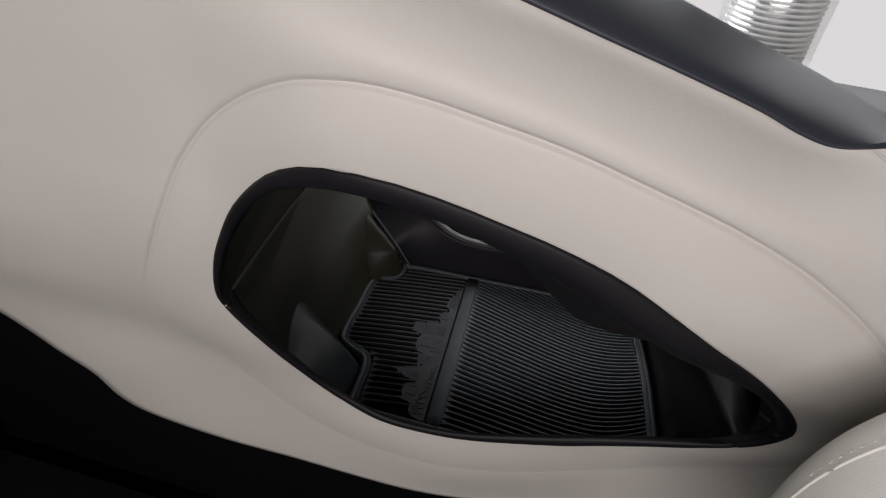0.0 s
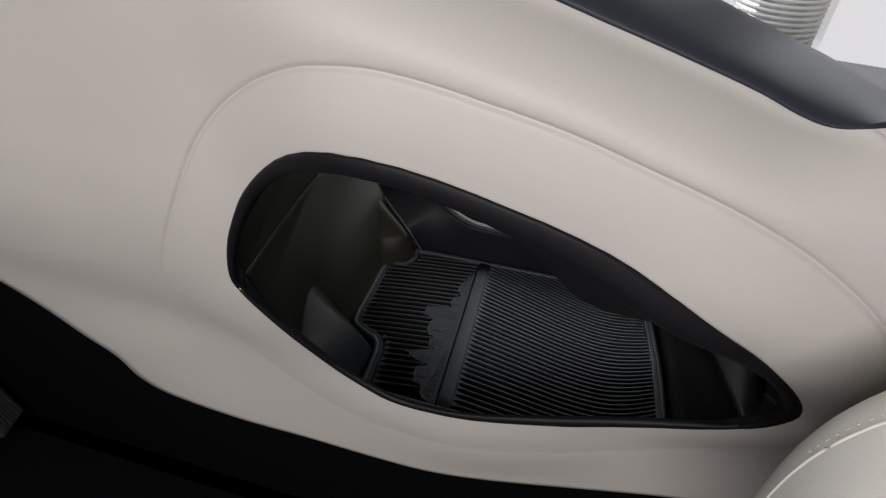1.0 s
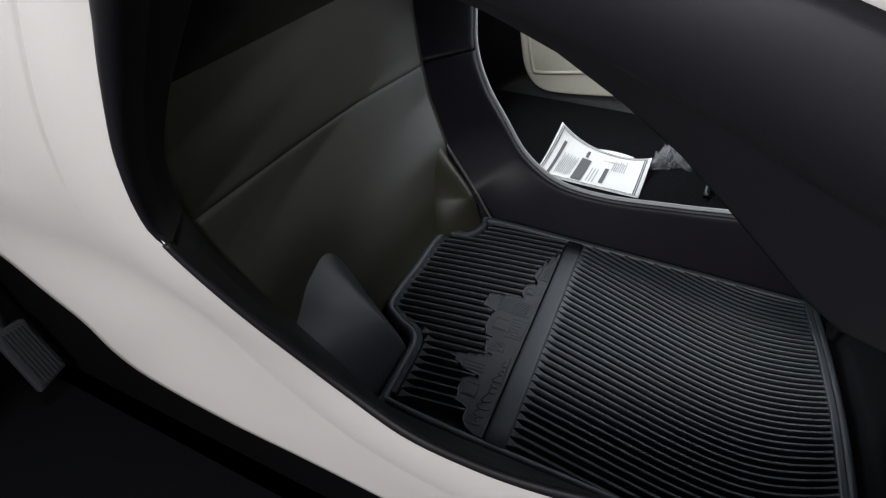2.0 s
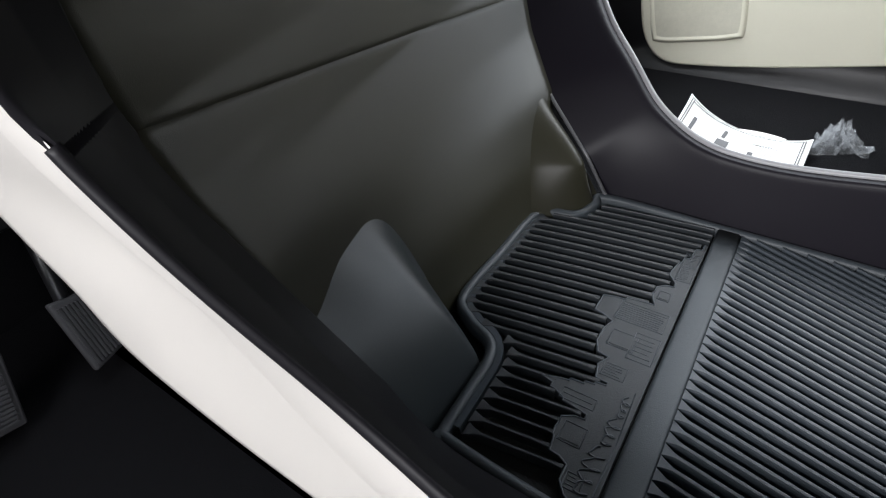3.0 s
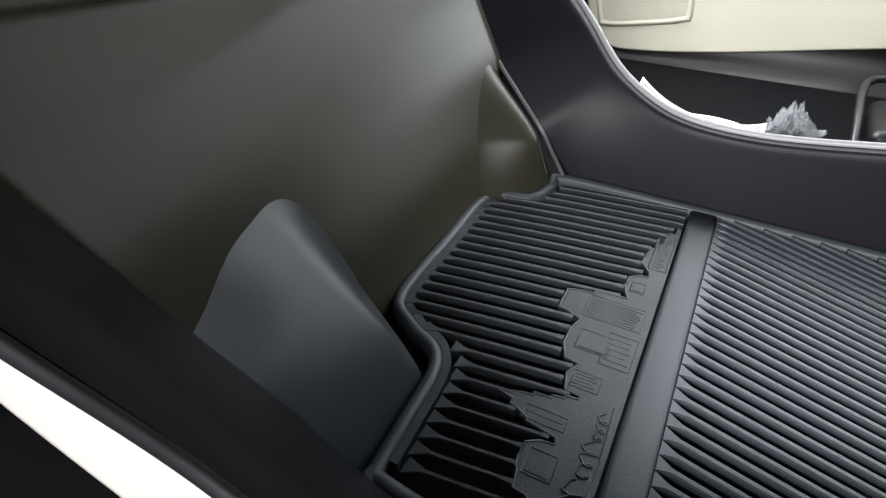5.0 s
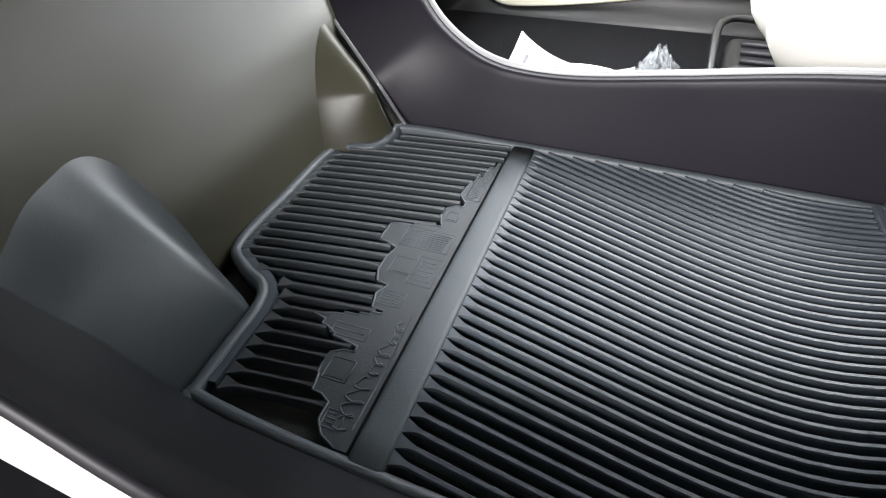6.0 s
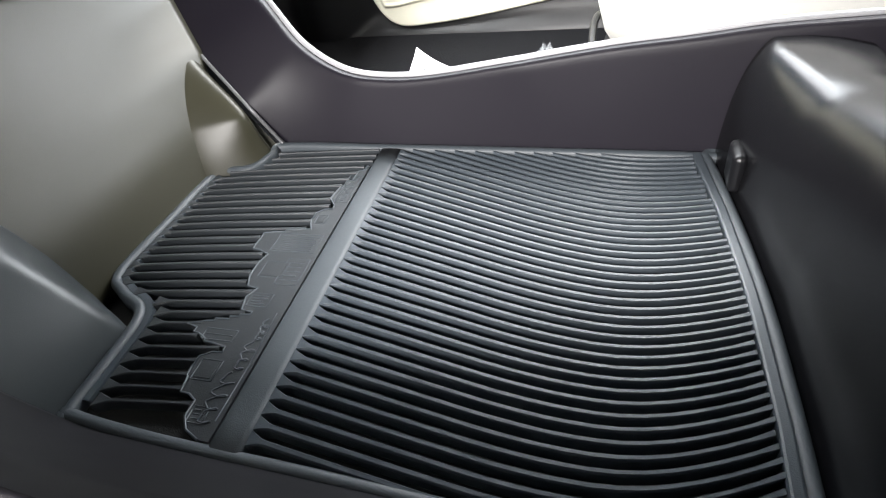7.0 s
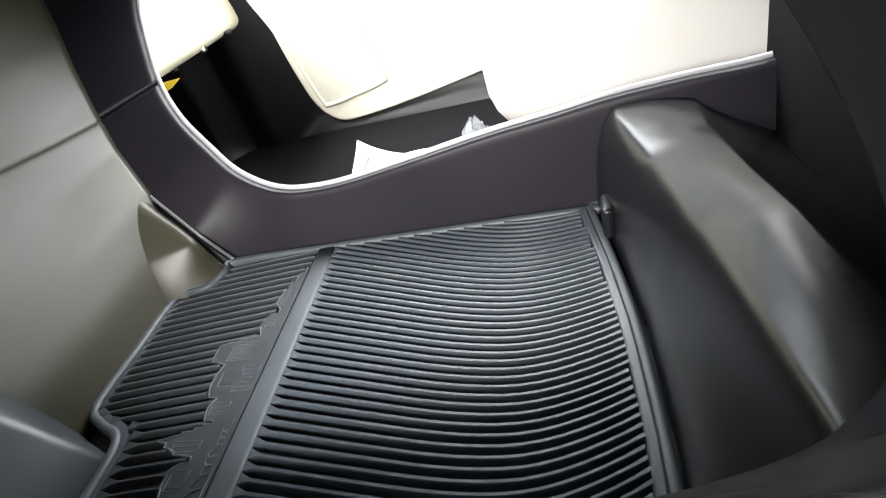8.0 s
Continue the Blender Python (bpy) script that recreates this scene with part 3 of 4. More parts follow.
    v, f = lattice(corner_bulge, 70, 56)
    part("corner_bulge", v, f, PANEL, con, "rounded moulded bulge")

    # far trim with its opening on the passenger side, in two pieces
    hub = np.array([0.12, 0.155])
    rim_pts = [(-0.087, 0.170), (-0.075, 0.140), (-0.062, 0.118), (-0.037, 0.097), (-0.010, 0.080), (0.016, 0.060), (0.042, 0.048), (0.064, 0.0435), (0.090, 0.0425), (0.120, 0.045), (0.170, 0.053),
               (0.220, 0.060), (0.262, 0.064), (0.298, 0.068), (0.340, 0.070), (0.390, 0.072), (0.418, 0.090), (0.420, 0.140), (0.385, 0.185), (0.26, 0.210), (0.16, 0.225), (0.08, 0.238), (0.01, 0.240), (-0.05, 0.228), (-0.082, 0.203)]
    out_pts = [(-0.151, 0.180), (-0.134, 0.150), (-0.114, 0.120), (-0.091, 0.090), (-0.058, 0.060), (-0.034, 0.042), (-0.0165, 0.028), (-0.006, 0.012), (0.006, -0.003), (0.024, -0.008), (0.06, -0.008), (0.12, -0.008), (0.20, -0.008), (0.282, -0.006), (0.37, 0.0), (0.45, 0.04), (0.475, 0.13),
               (0.44, 0.22), (0.26, 0.28), (0.10, 0.32), (-0.05, 0.33), (-0.14, 0.28), (-0.162, 0.22)]
    r_rim, r_out = polar(rim_pts, hub), polar(out_pts, hub, count=900)

    def lean(x, z):
        return 0.003 + z * float(np.interp(x, [-0.12, -0.083, -0.062, -0.01, 0.064, 0.17, 0.30], [0.95, 0.89, 0.81, 0.54, 0.24, 0.10, 0.12]))

    def far(u0, u1):
        def at(u, v):
            th = 2 * math.pi * (u0 + (u1 - u0) * u)
            a, b = r_out(th), r_rim(th)
            s = min(1.0, v / 0.86)
            x, z = a[0] + (b[0] - a[0]) * s, a[1] + (b[1] - a[1]) * s
            k = smooth01(-0.03, 0.02, a[0])
            ya = y_far(a[1]) * (1 - k) + (0.002 + 0.12 * max(0.0, a[1] - 0.01)) * k
            y = ya + (lean(*b) - ya) * s
            if v > 0.80:
                k = (v - 0.80) / 0.20
                y += 0.010 * k * k
                z -= 0.0008 * k
            return (x, y, z)
        return at
    cut = math.atan2((0.121 - hub[1]) * 1.8, -0.064 - hub[0]) / (2 * math.pi) % 1.0
    right = 0.04
    for name, u0, u1 in (("upper_far_trim", right, cut - 0.0012), ("lower_far_trim", cut + 0.0012, 1.0 + right)):
        v, f = lattice(far(u0, u1), 130, 30)
        solid(part(name, v, f, FARTRIM, con, "dark plum-black plastic rim of the far opening"), 0.004, -1.0)

    # pale tube round the far opening paints the window highlight on its edge
    rim_highlight = far(0.0, 1.0)
    edge = [Vector(rim_highlight(u, 1.0)) + Vector((0, -0.0015, 0.0006)) for u in np.linspace(0.36, 1.0 + right, 150)]
    part("rim_highlight", *tube(edge, 0.0021, 8), RIM_GLINT, con, "pale satin edge of the far opening")

    # seam bead down the far corner
    bead = [(x_far(z) + 0.0012, y_far(z) - 0.0010, z) for z in np.linspace(0.0, 0.30, 60)]
    part("corner_bead", *tube(bead, 0.0013, 8), GLINT_BEAD_GREY, con)

    # rear wall that rolls over into a shelf under the armrest
    def rear(u, v):
        start = float(np.interp(v, [0.0, 0.3, 0.6, 1.0], [-0.2265, -0.240, -0.252, -0.254]))
        y = start + (0.010 - start) * u
        shoulder_z = np.interp(y, [-0.25, -0.20, -0.14, -0.06, 0.02], [0.120, 0.105, 0.085, 0.068, 0.063])
        shoulder_x = np.interp(y, [-0.25, -0.14, -0.06, 0.0], [0.322, 0.319, 0.313, 0.299])
        edge_z = np.interp(y, [-0.25, -0.206, -0.158, -0.109, -0.035, 0.02], [0.122, 0.113, 0.101, 0.085, 0.064, 0.058])
        foot_x = edge_x(y) + 0.0015
        if v < 0.6:
            s = v / 0.6
            return (foot_x + (shoulder_x - foot_x) * (0.35 * s + 0.65 * s ** 3), y, -0.008 + (shoulder_z + 0.008) * (1 - (1 - s) ** 1.3))
        if v < 0.85:
            s = (v - 0.6) / 0.25
            return (shoulder_x + (0.342 - shoulder_x) * s, y, shoulder_z + (edge_z - shoulder_z) * s + 0.002 * math.sin(math.pi * s))
        s = (v - 0.85) / 0.15
        return (0.342 + 0.045 * s, y, edge_z - 0.030 * s ** 0.8)
    v, f = lattice(rear, 44, 61)
    solid(part("rear_wall", v, f, SHELF, con, "black plastic wall rolling over into a shelf"), 0.003, 1.0)
    v, f = box(0.384, 0.390, -0.250, 0.03, 0.02, 0.27)
    part("rear_bulkhead", v, f, CARPET, con)
    # clip on the rear wall
    clip = moved(box(-0.0035, 0.0035, -0.010, 0.010, -0.011, 0.011), Matrix.Translation((0.2868, -0.030, 0.014)))
    bevelled(part("mat_clip", *clip, BLACK, con, "small black retaining clip"), 0.0035, 4)

    # ceiling of the pass-through under the upper console
    def roof(u, v):
        x = -0.17 + 0.53 * u
        zn = np.interp(x, [-0.17, -0.05, -0.018, 0.010, 0.042, 0.080, 0.120, 0.140, 0.158, 0.172, 0.186, 0.207, 0.234, 0.262, 0.289, 0.36], [0.225, 0.237, 0.262, 0.289, 0.306, 0.313, 0.307, 0.299, 0.288, 0.276, 0.264, 0.253, 0.244, 0.236, 0.223, 0.140])
        zf = np.interp(x, [-0.17, -0.08, 0.0, 0.10, 0.20, 0.28, 0.32, 0.36], [0.215, 0.225, 0.243, 0.236, 0.222, 0.200, 0.180, 0.150])
        y1 = lean(x, zf) + 0.004
        y0 = lip_foot(x, zn) + 0.001
        return (x, y0 + (y1 - y0) * v, zn + (zf - zn) * v)
    v, f = lattice(roof, 70, 14)
    solid(part("tray_ceiling", v, f, BLACK, con, "black underside of the upper console"), 0.004, 1.0)

    # tray floor and the sides of the tunnel under it
    part("tray_floor", *box(-0.14, 0.335, -0.217, 0.004, -0.022, -0.009), BLACK, con, smooth=False)
    part("tunnel_side", *box(-0.95, 0.9, -0.160, -0.152, -0.44, -0.03), CARPET, con, smooth=False)
    part("tunnel_side", *box(-0.95, 0.9, 0.010, 0.018, -0.17, -0.010), CARPET, con, smooth=False)
    crease = spline([(0.2688, -0.3128, 0.3718), (0.2821, -0.3128, 0.3635), (0.2939, -0.3140, 0.3574), (0.3200, -0.3150, 0.3410), (0.3550, -0.3110, 0.3160)], 30)
    part("trim_crease", *tube(crease, [0.0003 + 0.0005 * k / 29 for k in range(30)], 6), BEIGE, con)

    # soft pad on the flank of the gear console
    lo = spline([(-0.2550, -0.3130, 0.5080), (-0.0550, -0.3140, 0.4600), (0.0950, -0.3150, 0.4230), (0.1780, -0.3150, 0.3980), (0.2070, -0.3150, 0.3890), (0.2310, -0.3150, 0.3810), (0.2460, -0.3150, 0.3748), (0.2580, -0.3150, 0.3718), (0.2700, -0.3140, 0.3728), (0.2810, -0.3100, 0.3742), (0.2900, -0.3000, 0.3735), (0.2980, -0.2830, 0.3680)], 80)

    def pad(u, v):
        x, y, z = lo[round(u * 79)]
        a = math.pi * 0.75 * v
        xc = x + 0.006 * (1 - smooth01(0.8, 1.0, u))
        zc = np.interp(xc, [-0.255, 0.045, 0.145, 0.237, 0.264, 0.279, 0.303], [0.529, 0.451, 0.419, 0.384, 0.374, 0.368, 0.357]) + 0.002
        yc = -0.258
        k = math.sin(min(a, math.pi / 2))
        drop = max(0.0, a - math.pi / 2)
        taper = 1 - smooth01(0.86, 1.0, u) ** 1.5
        k, drop = k * taper, drop * taper
        return (x + (xc - x) * v, y - 0.002 + (yc - y) * (1 - math.cos(min(a, math.pi / 2))) * taper + 0.03 * drop, z - 0.002 + (zc - z + 0.002) * k - 0.03 * drop)
    v, f = lattice(pad, 80, 24)
    solid(part("flank_pad", v, f, PAD, con, "dark slate soft pad on the console flank"), 0.002, 1.0)
    top = [(-0.255, 0.511), (0.045, 0.431), (0.205, 0.376), (0.285, 0.331), (0.365, 0.300), (0.64, 0.285)]
    verts = [(x, y, z - 0.022) for x, z in top for y in (-0.235, 0.05)]
    part("top_panel", verts, [(2 * i, 2 * i + 1, 2 * i + 3, 2 * i + 2) for i in range(5)], BLACK, con, smooth=False)
    return con


# ---- passenger door ----
def drawn_in(ob, sx, sy, sz, shift=(0, 0, 0)):
    """Brings the parts of a thing to the true width of the cabin."""
    m = Matrix.Translation(shift) @ Matrix.Diagonal((sx, sy, sz, 1))
    for child in ob.children_recursive:
        if child.type == "MESH":
            child.data.transform(m)


def build_door():
    door = thing("passenger_door", "closed passenger door with cream upper trim, black lower trim and a speaker", "door")
    part("door_shell", *box(-0.60, 1.2, 0.745, 0.80, -0.24, 0.09), BLACK, door, smooth=False)

    # black lower moulding that rolls round under the cream panel and up in front of it
    def lower(u, v):
        x = -0.42 + 1.6 * u
        z = -0.262 + (0.50 - 0.16 * smooth01(0.30, 0.50, x)) * v
        bulge = 0.030 * math.exp(-((z + 0.165 - 0.02 * x) / 0.035) ** 2)
        front_roll = 0.045 * math.exp(-((x + 0.30) / 0.07) ** 2)
        return (x, 0.715 - max(bulge, front_roll) - 0.10 * smooth01(-0.34, -0.46, x), z)
    v, f = lattice(lower, 90, 44)
    solid(part("lower_trim", v, f, BLACK, door, "black grained lower door trim"), 0.004, 1.0)

    # cream panel, a rounded pillow
    edge = [(-0.218, 0.20), (-0.213, 0.06), (-0.204, -0.03), (-0.188, -0.098), (-0.150, -0.137), (-0.08, -0.138), (0.05, -0.122), (0.25, -0.088), (0.50, -0.05), (0.85, -0.03), (1.1, -0.02), (1.15, 0.02), (1.1, 0.05), (0.7, 0.060), (0.52, 0.078), (0.40, 0.13), (0.30, 0.185), (0.1, 0.205)]
    hub = np.array([0.05, 0.05])
    r_edge = polar(edge, hub, 1.4, 600)

    def cream(u, v):
        th = 2 * math.pi * u
        ex, ez = r_edge(th)
        s = v
        x, z = hub[0] + (ex - hub[0]) * s, hub[1] + (ez - hub[1]) * s
        y = 0.680 + 0.034 * smooth01(0.93, 1.0, s) ** 2
        # hand recess
        y += 0.030 * math.exp(-(((x - 0.16) / 0.10) ** 4 + ((z - 0.115) / 0.045) ** 4))
        return (x, y, z)
    vs = list(np.linspace(0.02, 0.9, 40)) + list(np.linspace(0.91, 1.0, 16))
    v, f = lattice(lambda u, w: cream(u, vs[round(w * 55)]), 160, 56, True)
    f.append(tuple(range(160))[::-1])
    part("upper_trim", v, f, CREAM, door, "cream padded upper door trim")
    # speaker grille set in it
    g = spline([(-0.184, 0.080), (-0.178, 0.0), (-0.163, -0.078), (-0.150, -0.092), (-0.09, -0.084), (-0.030, -0.072), (-0.018, -0.058), (-0.030, 0.02), (-0.052, 0.100), (-0.11, 0.108)], 80, True)
    cx = np.mean(np.array(g), 0)
    verts, faces = [], []
    for s, y in ((0.0, 0.6775), (0.5, 0.6775), (0.93, 0.6780), (0.97, 0.6765), (1.0, 0.6765), (1.05, 0.6797), (1.06, 0.69)):
        verts += [(cx[0] + (x - cx[0]) * s, y, cx[1] + (z - cx[1]) * s) for x, z in g]
    n = len(g)
    inner = [(j * n + i, j * n + (i + 1) % n, (j + 1) * n + (i + 1) % n, (j + 1) * n + i) for j in range(0, 2) for i in range(n)]
    rim = [(j * n + i, j * n + (i + 1) % n, (j + 1) * n + (i + 1) % n, (j + 1) * n + i) for j in range(2, 6) for i in range(n)]
    grille = part("speaker_grille", verts, inner, GRILLE, door, "beige perforated speaker grille")
    part("grille_rim", verts, rim, CREAM, grille)
    part("window_ledge", *box(-0.45, 0.36, 0.672, 0.80, 0.200, 0.225), CREAM, door, smooth=False)
    bevelled(part("rear_ledge", *box(0.40, 1.2, 0.655, 0.80, 0.092, 0.118), LEATHER, door), 0.006)
    bevelled(part("window_strip", *box(0.45, 1.2, 0.650, 0.668, 0.060, 0.082), SILVER, door, "satin silver strip"), 0.003)
    rows = [(z, 0.521 - 0.080 * q, 0.620 - 0.100 * q, 0.012 * math.sin(math.pi * q)) for q, z in ((k / 11, 0.116 + 0.8 * k / 11) for k in range(12))]
    verts = [(x, y, z) for z, xa, xb, bow in rows for x, y in ((xa, 0.71), (xa + 0.004, 0.676), (xa + 0.02, 0.668 - bow), (xb - 0.02, 0.668 - bow), (xb - 0.004, 0.676), (xb, 0.71))]
    part("window_pillar", verts, [(j * 6 + i, j * 6 + (i + 1) % 6, (j + 1) * 6 + (i + 1) % 6, (j + 1) * 6 + i) for j in range(11) for i in range(6)], PAD, door, "dark window pillar")
    drawn_in(door, 0.80, 0.735, 0.80, (0.0, 0.0, 0.0))
    return door


# ---- passenger dashboard edge ----
def build_dash():
    dash = thing("dashboard", "beige dashboard with a dark underside above the passenger footwell", "dashboard")

    def face(u, v):
        y = 0.10 + 0.63 * u
        bend = math.pi * 0.5 * min(1.0, v / 0.25)
        if v < 0.25:
            return (-0.165 + 0.012 * math.sin(bend) - 0.045 * u, y, 0.098 + 0.012 * (1 - math.cos(bend)) + 0.03 * (1 - u))
        s = (v - 0.25) / 0.75
        return (-0.153 - 0.045 * u - 0.25 * s * s, y, 0.110 + 0.03 * (1 - u) + 0.34 * s)
    v, f = lattice(face, 30, 30)
    solid(part("glovebox_face", v, f, CREAM, dash, "cream glovebox face"), 0.006, 1.0)
    v = [(-0.168, 0.08, 0.124), (-0.212, 0.73, 0.094), (-0.70, 0.73, 0.02), (-0.70, 0.08, 0.04)]
    solid(part("underside", v, [(0, 1, 2, 3)], BLACK, dash, "black underside panel"), 0.01, 1.0)
    for y in (0.30, 0.40, 0.50, 0.60):
        part("clip_slot", *box(-0.20, -0.18, y, y + 0.014, 0.094 + 0.045 * (0.73 - y) * 0.6, 0.102 + 0.045 * (0.73 - y) * 0.6), SILVER if y == 0.5 else BLACK, dash)
    drawn_in(dash, 1.0, 0.74, 0.80, (-0.015, 0.0, 0.0))
    return dash


def build_tag():
    tag = thing("airbag_tag", "yellow paper tag hanging under the dashboard", "tag")
    out = [(-0.035, 0.0), (-0.012, 0.006), (0.008, 0.016), (0.030, 0.012), (0.018, 0.004), (-0.005, -0.002)]
    verts = [(-0.186 + 0.12 * 0 + a * 0.9, 0.345 + a * 0.9, 0.088 + b) for a, b in out]
    solid(part("tag_sheet", verts, [tuple(range(len(out)))], YELLOW, tag, smooth=False), 0.0006)
    drawn_in(tag, 1.0, 0.74, 0.80, (-0.015, 0.0, 0.0))


# ---- passenger seat ----
def pillow(cx, cy, cz, sx, sy, sz, power=3.2, nu=48, nv=28):
    def at(u, v):
        a, b = 2 * math.pi * u, math.pi * (v - 0.5)
        e = 2.0 / power
        c, s = math.cos(a), math.sin(a)
        cb, sb = math.cos(b), math.sin(b)
        f = lambda q: math.copysign(abs(q) ** e, q)
        return (cx + sx * f(c) * f(cb), cy + sy * f(s) * f(cb), cz + sz * f(sb))
    return lattice(at, nu, nv, True)


def build_passenger_seat():
    seat = thing("passenger_seat", "pale leather passenger seat on black rails", "car seat")
    part("cushion", *pillow(0.62, 0.325, 0.055, 0.40, 0.20, 0.105, 2.8), LEATHER, seat, "pale leather seat cushion")
    part("side_bolster", *pillow(0.63, 0.165, 0.078, 0.40, 0.085, 0.115, 2.8), LEATHER, seat)
    part("side_bolster", *pillow(0.68, 0.555, 0.000, 0.36, 0.085, 0.085, 2.8), LEATHER, seat)
    part("backrest", *moved(pillow(0, 0, 0.30, 0.09, 0.27, 0.34, 3.2), pose(1.04, 0.37, 0.06, 0, 14, 0)), LEATHER, seat)
    for y in (0.20, 0.54):
        part("seat_rail", *box(0.36, 1.0, y - 0.02, y + 0.02, -0.222, -0.10), BLACK, seat, smooth=False)
    drawn_in(seat, 1.0, 0.80, 0.85, (-0.025, 0.0, -0.01))
    return seat


def build_rail_cover():
    cover = thing("seat_rail_cover", "black plastic seat rail cover with a rounded loop frame", "rail cover")
    bevelled(part("body", *box(0.196, 0.32, 0.330, 0.420, -0.121, -0.086), BLACK, cover), 0.012, 4)
    loop = spline([(0.190, 0.300, -0.118), (0.186, 0.345, -0.092), (0.184, 0.395, -0.074), (0.190, 0.418, -0.070), (0.206, 0.426, -0.069), (0.250, 0.424, -0.070), (0.32, 0.420, -0.072)], 40)
    part("loop_frame", *tube(loop, 0.0045, 8), BLACK, cover, "rounded black loop")
    for k in range(3):
        part("slot", *box(0.212, 0.30, 0.345 + 0.022 * k, 0.354 + 0.022 * k, -0.0865, -0.082), LIPBLACK, cover)


# ---- loose papers and plastic on the passenger floor ----
def curl(s, t):
    """A sheet that lies near the tunnel and curls up at its front corner: s along, t across."""
    x = -0.042 + 0.150 * s + 0.012 * t * (1 - s)
    y = 0.262 + t * (0.088 - 0.006 * s) + 0.004 * (1 - s)
    z = -0.1185 + 0.036 * (1 - s) ** 3.5 * t ** 1.5 + 0.005 * t ** 2 + 0.012 * s ** 6 * t ** 2
    return Vector((x, y, z))


def build_papers():
    sheet = thing("printed_sheet", "white printed sheet with thin border curled on the carpet", "paper")
    v, f = lattice(lambda a, b: tuple(curl(a, b)), 40, 16)
    solid(part("sheet", v, f, PAPER, sheet), 0.0005)

    def patch(s0, s1, t0, t1, mat, name):
        pv, pf = lattice(lambda a, b: tuple(curl(s0 + (s1 - s0) * a, t0 + (t1 - t0) * b) + Vector((0, 0, 0.0011))), 14, 5)
        part(name, pv, pf, mat, sheet)
    for q in (0.0, 0.018):
        for s0, s1, t0, t1 in ((0.02 + q, 0.98 - q, 0.965 - 1.5 * q, 0.975 - 1.5 * q), (0.02 + q, 0.98 - q, 0.03 + q, 0.04 + q), (0.02 + q, 0.027 + q, 0.05, 0.96), (0.955 - q, 0.964 - q, 0.05, 0.96)):
            patch(s0, s1, t0, t1, INK, "border_line")
    for s0, s1, t0, t1 in ((0.10, 0.13, 0.08, 0.80), (0.34, 0.44, 0.10, 0.66), (0.60, 0.64, 0.15, 0.58), (0.36, 0.39, 0.70, 0.85)):
        patch(s0, s1, t0, t1, INK, "dark_block")
    for k in range(9):
        patch(0.16 + 0.018 * k, 0.167 + 0.018 * k, 0.15 + 0.02 * (k % 3), 0.62 - 0.05 * (k % 2), PALEINK, "text_bar")
    for k in range(7):
        patch(0.66 + 0.02 * k, 0.668 + 0.02 * k, 0.55, 0.85 - 0.03 * (k % 3), PALEINK, "text_bar")
    for k in range(3):
        patch(0.48 + 0.03 * k, 0.49 + 0.03 * k, 0.12, 0.50, PALEINK, "text_bar")
    second = thing("folded_slip", "small plain white paper slip beside the printed sheet", "paper")
    v, f = lattice(lambda a, b: (0.030 + 0.052 * a, 0.330 + 0.030 * b - 0.004 * a, -0.1150 + 0.002 * math.sin(3 * a) + 0.001 * b), 12, 6)
    solid(part("slip", v, f, PAPER, second), 0.0006)
    bag = thing("plastic_bag", "crumpled clear plastic bag lying on the footwell carpet", "plastic bag")

    def crumple(u, v):
        a = 2 * math.pi * u
        r = (0.006 + 0.030 * v) * (0.7 + 0.5 * noise.noise(Vector((math.cos(a) * 2.2, math.sin(a) * 2.2, v * 3))) + 0.25 * math.sin(3 * a + 2))
        z = -0.119 + 0.030 * (1 - v) ** 1.2 + 0.015 * noise.noise(Vector((math.cos(a) * 4, math.sin(a) * 4, v * 6 + 3)))
        return (0.130 + r * math.cos(a) * 0.95, 0.368 + 0.75 * r * math.sin(a), max(z, -0.1205))
    v, f = lattice(crumple, 46, 18, True)
    part("film", v, f, WRAP, bag, smooth=False)


# ---- driver side ----
def build_driver_seat():
    seat = thing("driver_seat", "pale leather driver seat with stitched seams", "car seat")
    cx, cy, cz, sx, sy, sz, pw = 0.590, -0.385, 0.200, 0.310, 0.066, 0.158, 3.2
    part("side_bolster", *pillow(cx, cy, cz, sx, sy, sz, pw, 180, 120), LEATHER, seat, "pale leather side bolster")

    def on_bolster(y, a):
        e = 2.0 / pw
        k = (1 - abs((y - cy) / sy) ** pw) ** (1 / pw)
        return Vector((cx - (sx + 0.0001) * k * math.copysign(abs(math.cos(a)) ** e, math.cos(a)), y, cz + (sz + 0.0001) * k * math.copysign(abs(math.sin(a)) ** e, math.sin(a))))
    for y in (-0.373,):
        part("seam", *tube([on_bolster(y, a) for a in np.linspace(0.02, 1.5, 90)], 0.0007, 6), LEATHER, seat)
        for a in np.linspace(0.2, 1.45, 44):
            off = 0.0035 if y > -0.3765 else -0.0035
            p, q = on_bolster(y + off, a), on_bolster(y + off, a + 0.012)
            part("stitch", *tube([p, (p + q) / 2, q], 0.0003, 5), LEATHER, seat)
    part("cushion", *pillow(0.66, -0.72, 0.06, 0.36, 0.20, 0.12, 3.4), LEATHER, seat)
    part("backrest", *moved(pillow(0, 0, 0.30, 0.09, 0.27, 0.34, 3.2), pose(1.02, -0.66, 0.12, 0, 14, 0)), LEATHER, seat)
    part("seat_base", *box(0.40, 0.98, -0.88, -0.32, -0.43, 0.0), BLACK, seat, smooth=False)
    return seat


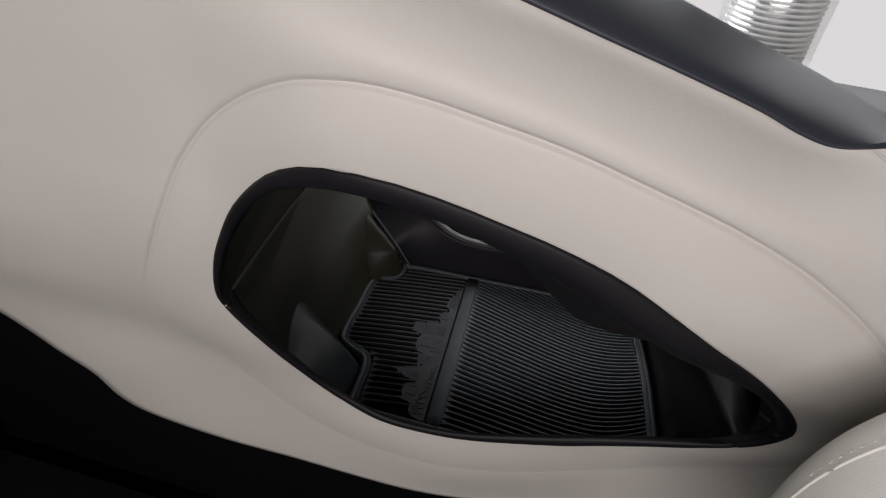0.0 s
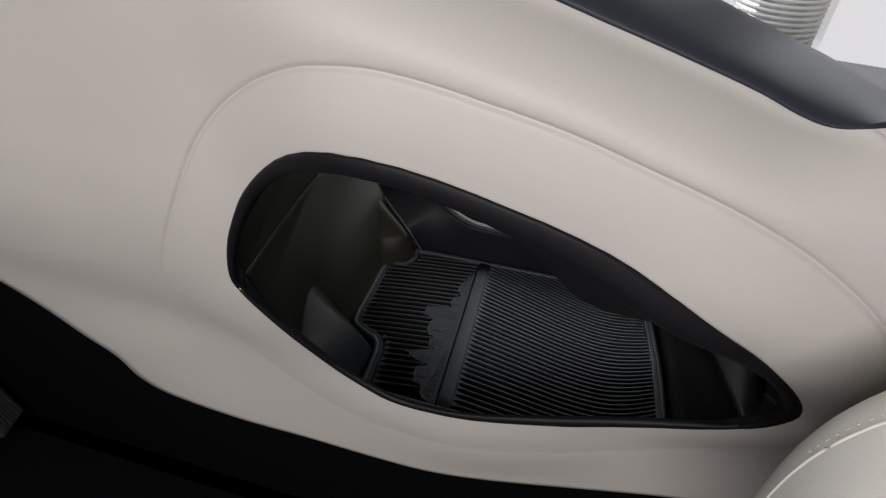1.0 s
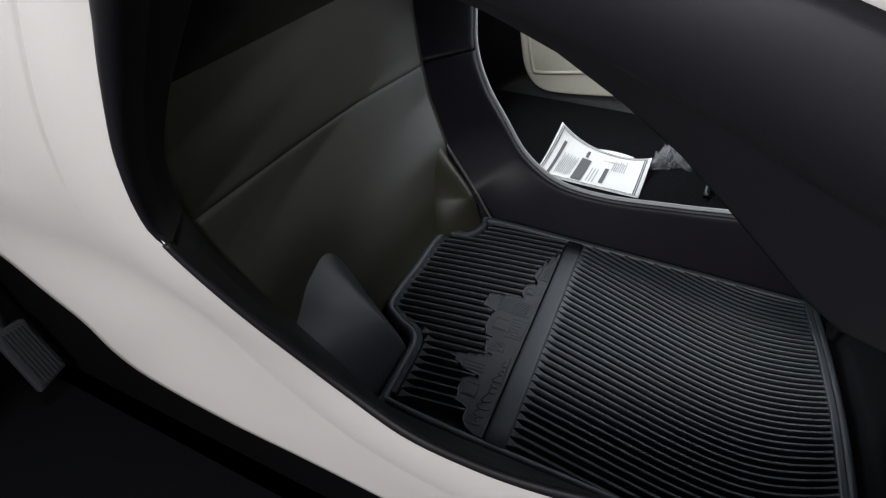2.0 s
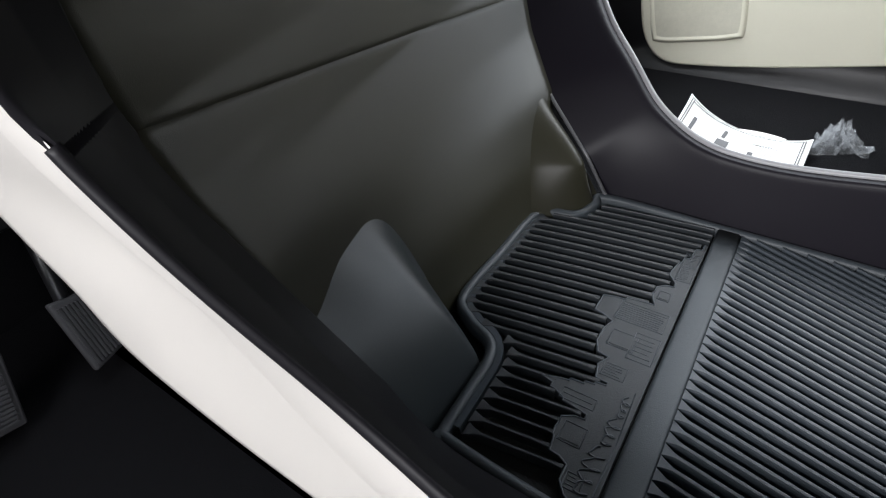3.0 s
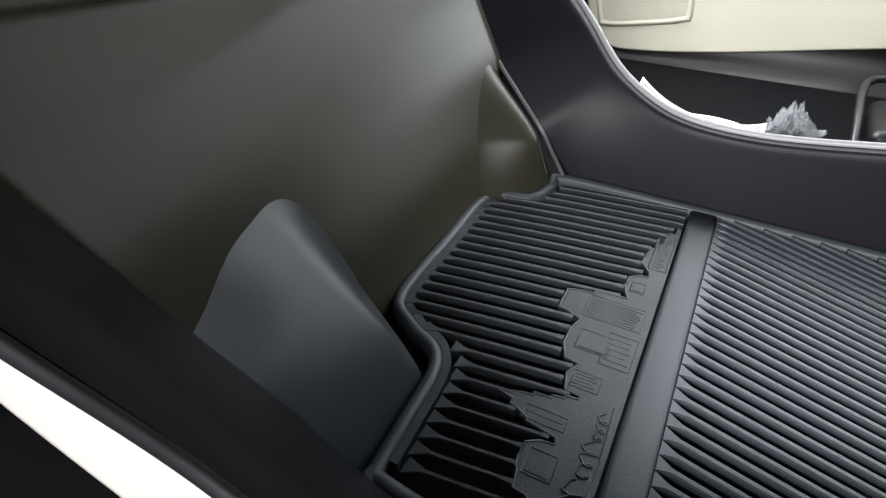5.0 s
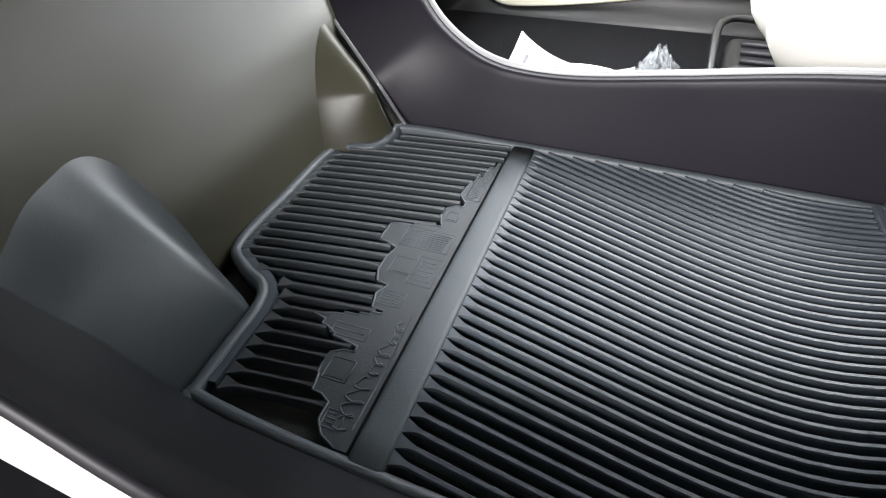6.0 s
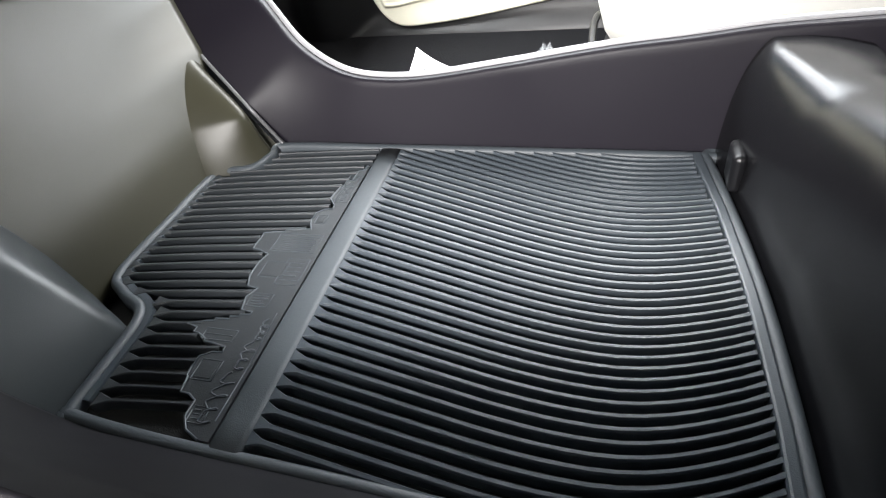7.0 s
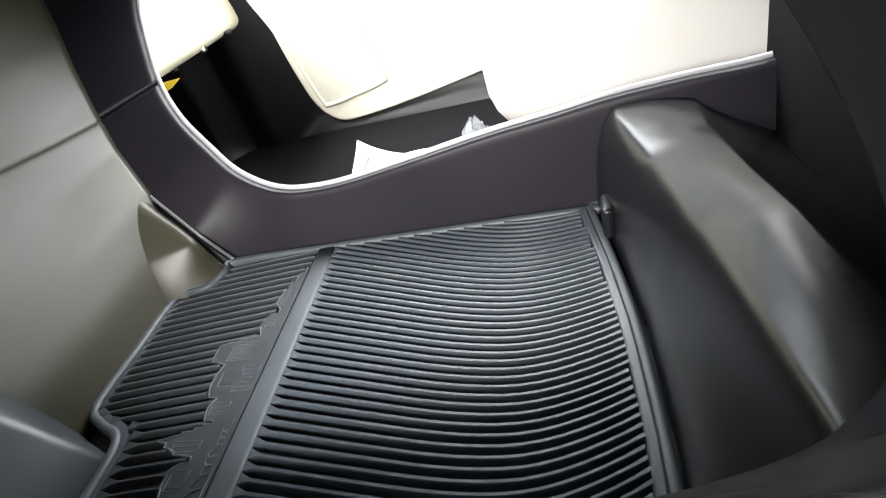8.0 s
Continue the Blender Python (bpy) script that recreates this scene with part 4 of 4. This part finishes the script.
def ribbed_pedal(name, label, corners, slots, thick, parent_arm):
    """A pedal face between four corners with raised ribs and an arm."""
    ped = thing(name, label, "pedal")
    a, b, c, d = [Vector(q) for q in corners]
    nrm = (b - a).cross(d - a).normalized()
    if nrm.x < 0:
        nrm = -nrm

    def at(u, v):
        return a * (1 - u) * (1 - v) + b * u * (1 - v) + c * u * v + d * (1 - u) * v
    pts = [at(u, v) + nrm * h for h in (-thick, 0) for u, v in ((0, 0), (1, 0), (1, 1), (0, 1))]
    bevelled(part("pad", pts, [(3, 2, 1, 0), (4, 5, 6, 7), (0, 1, 5, 4), (1, 2, 6, 5), (2, 3, 7, 6), (3, 0, 4, 7)], PEDAL, ped), 0.004)
    for k in range(slots):
        u0, u1 = 0.10 + 0.80 * k / slots, 0.10 + 0.80 * (k + 0.55) / slots
        q = [at(u, v) + nrm * h for h in (0.0, 0.004) for u, v in ((u0, 0.08), (u1, 0.08), (u1, 0.92), (u0, 0.92))]
        part("grip_rib", q, [(3, 2, 1, 0), (4, 5, 6, 7), (0, 1, 5, 4), (1, 2, 6, 5), (2, 3, 7, 6), (3, 0, 4, 7)], PEDAL, ped, smooth=False)
    high = sorted((a, b, c, d), key=lambda q: q.z)[2:]
    top = (high[0] + high[1]) / 2
    part("arm", *tube([top - nrm * thick, top + Vector((-0.05, 0.02, 0.10)), Vector(parent_arm)], 0.011, 10), STEEL if name == "brake_pedal" else BLACK, ped)
    return ped


def build_pedals():
    ribbed_pedal("accelerator_pedal", "black ribbed accelerator pedal hanging over the carpet", [(-0.69, -0.228, -0.266), (-0.70, -0.178, -0.284), (-0.67, -0.178, -0.384), (-0.66, -0.232, -0.388)], 7, 0.012, (-0.77, -0.195, -0.05))
    ribbed_pedal("brake_pedal", "wide black ribbed brake pedal with a steel arm", [(-0.675, -0.453, -0.374), (-0.68, -0.408, -0.250), (-0.68, -0.303, -0.283), (-0.675, -0.335, -0.400)], 13, 0.014, (-0.76, -0.34, 0.05))
    box_ = thing("pedal_bracket", "dark steel pedal bracket and steering shaft under the dashboard", "bracket")
    part("steering_shaft", *tube([(-0.90, -0.20, -0.04), (-0.66, -0.26, 0.0), (-0.50, -0.36, 0.08)], 0.016, 14), BLACK, box_)
    part("joint", *tube([(-0.64, -0.272, -0.01), (-0.60, -0.282, -0.05)], 0.016, 12), STEEL, box_)
    bevelled(part("bracket_plate", *box(-0.78, -0.66, -0.27, -0.20, -0.13, -0.03), BLACK, box_), 0.006)
    for y, z in ((-0.314, -0.06), (-0.299, -0.097), (-0.29, 0.0)):
        part("bolt", *tube([(-0.615, y, z), (-0.60, y, z)], 0.009, 6), STEEL, box_)
    dash = thing("lower_dash_cover", "beige lower dashboard cover over the driver footwell", "dashboard")
    part("cover", *box(-0.80, -0.45, -1.0, -0.30, 0.17, 0.40), BEIGE, dash, smooth=False)


def build_wrapped_knob():
    knob = thing("wrapped_selector", "pale gear selector in clear ribbed plastic wrap on the console", "gear selector")

    def body(u, v):
        a = 2 * math.pi * u
        r = 0.029 - 0.002 * v + 0.0010 * math.sin(150 * v) * (1 if 0.1 < u < 0.7 else 0) + 0.002 * noise.noise(Vector((4 * math.cos(a), 4 * math.sin(a), 5 * v)))
        return (0.270 + r * math.cos(a) + 0.004 * v, -0.138 + r * math.sin(a), 0.347 + 0.12 * v)
    v, f = lattice(body, 60, 90, True)
    part("wrap", v, f, WRAP, knob, "ribbed translucent wrap")
    core = part("core", *tube([(0.270, -0.138, 0.339), (0.274, -0.138, 0.459)], [0.025, 0.0235], 24), SILVER, knob, "pale silver core")
    for row in range(26):
        z = 0.345 + 0.0031 * row
        s = (z - 0.347) / 0.112
        ring = [(0.270 + 0.004 * s + (0.0251 - 0.0012 * s) * math.cos(a), -0.138 + (0.0251 - 0.0012 * s) * math.sin(a), z) for a in np.linspace(math.radians(170), math.radians(330), 26)]
        part("grip_rib", *tube(ring, 0.0008, 6), PAPER, core)


build_console()
build_mat()
build_door()
build_dash()
build_tag()
build_passenger_seat()
build_rail_cover()
build_papers()
build_driver_seat()
build_pedals()
build_wrapped_knob()
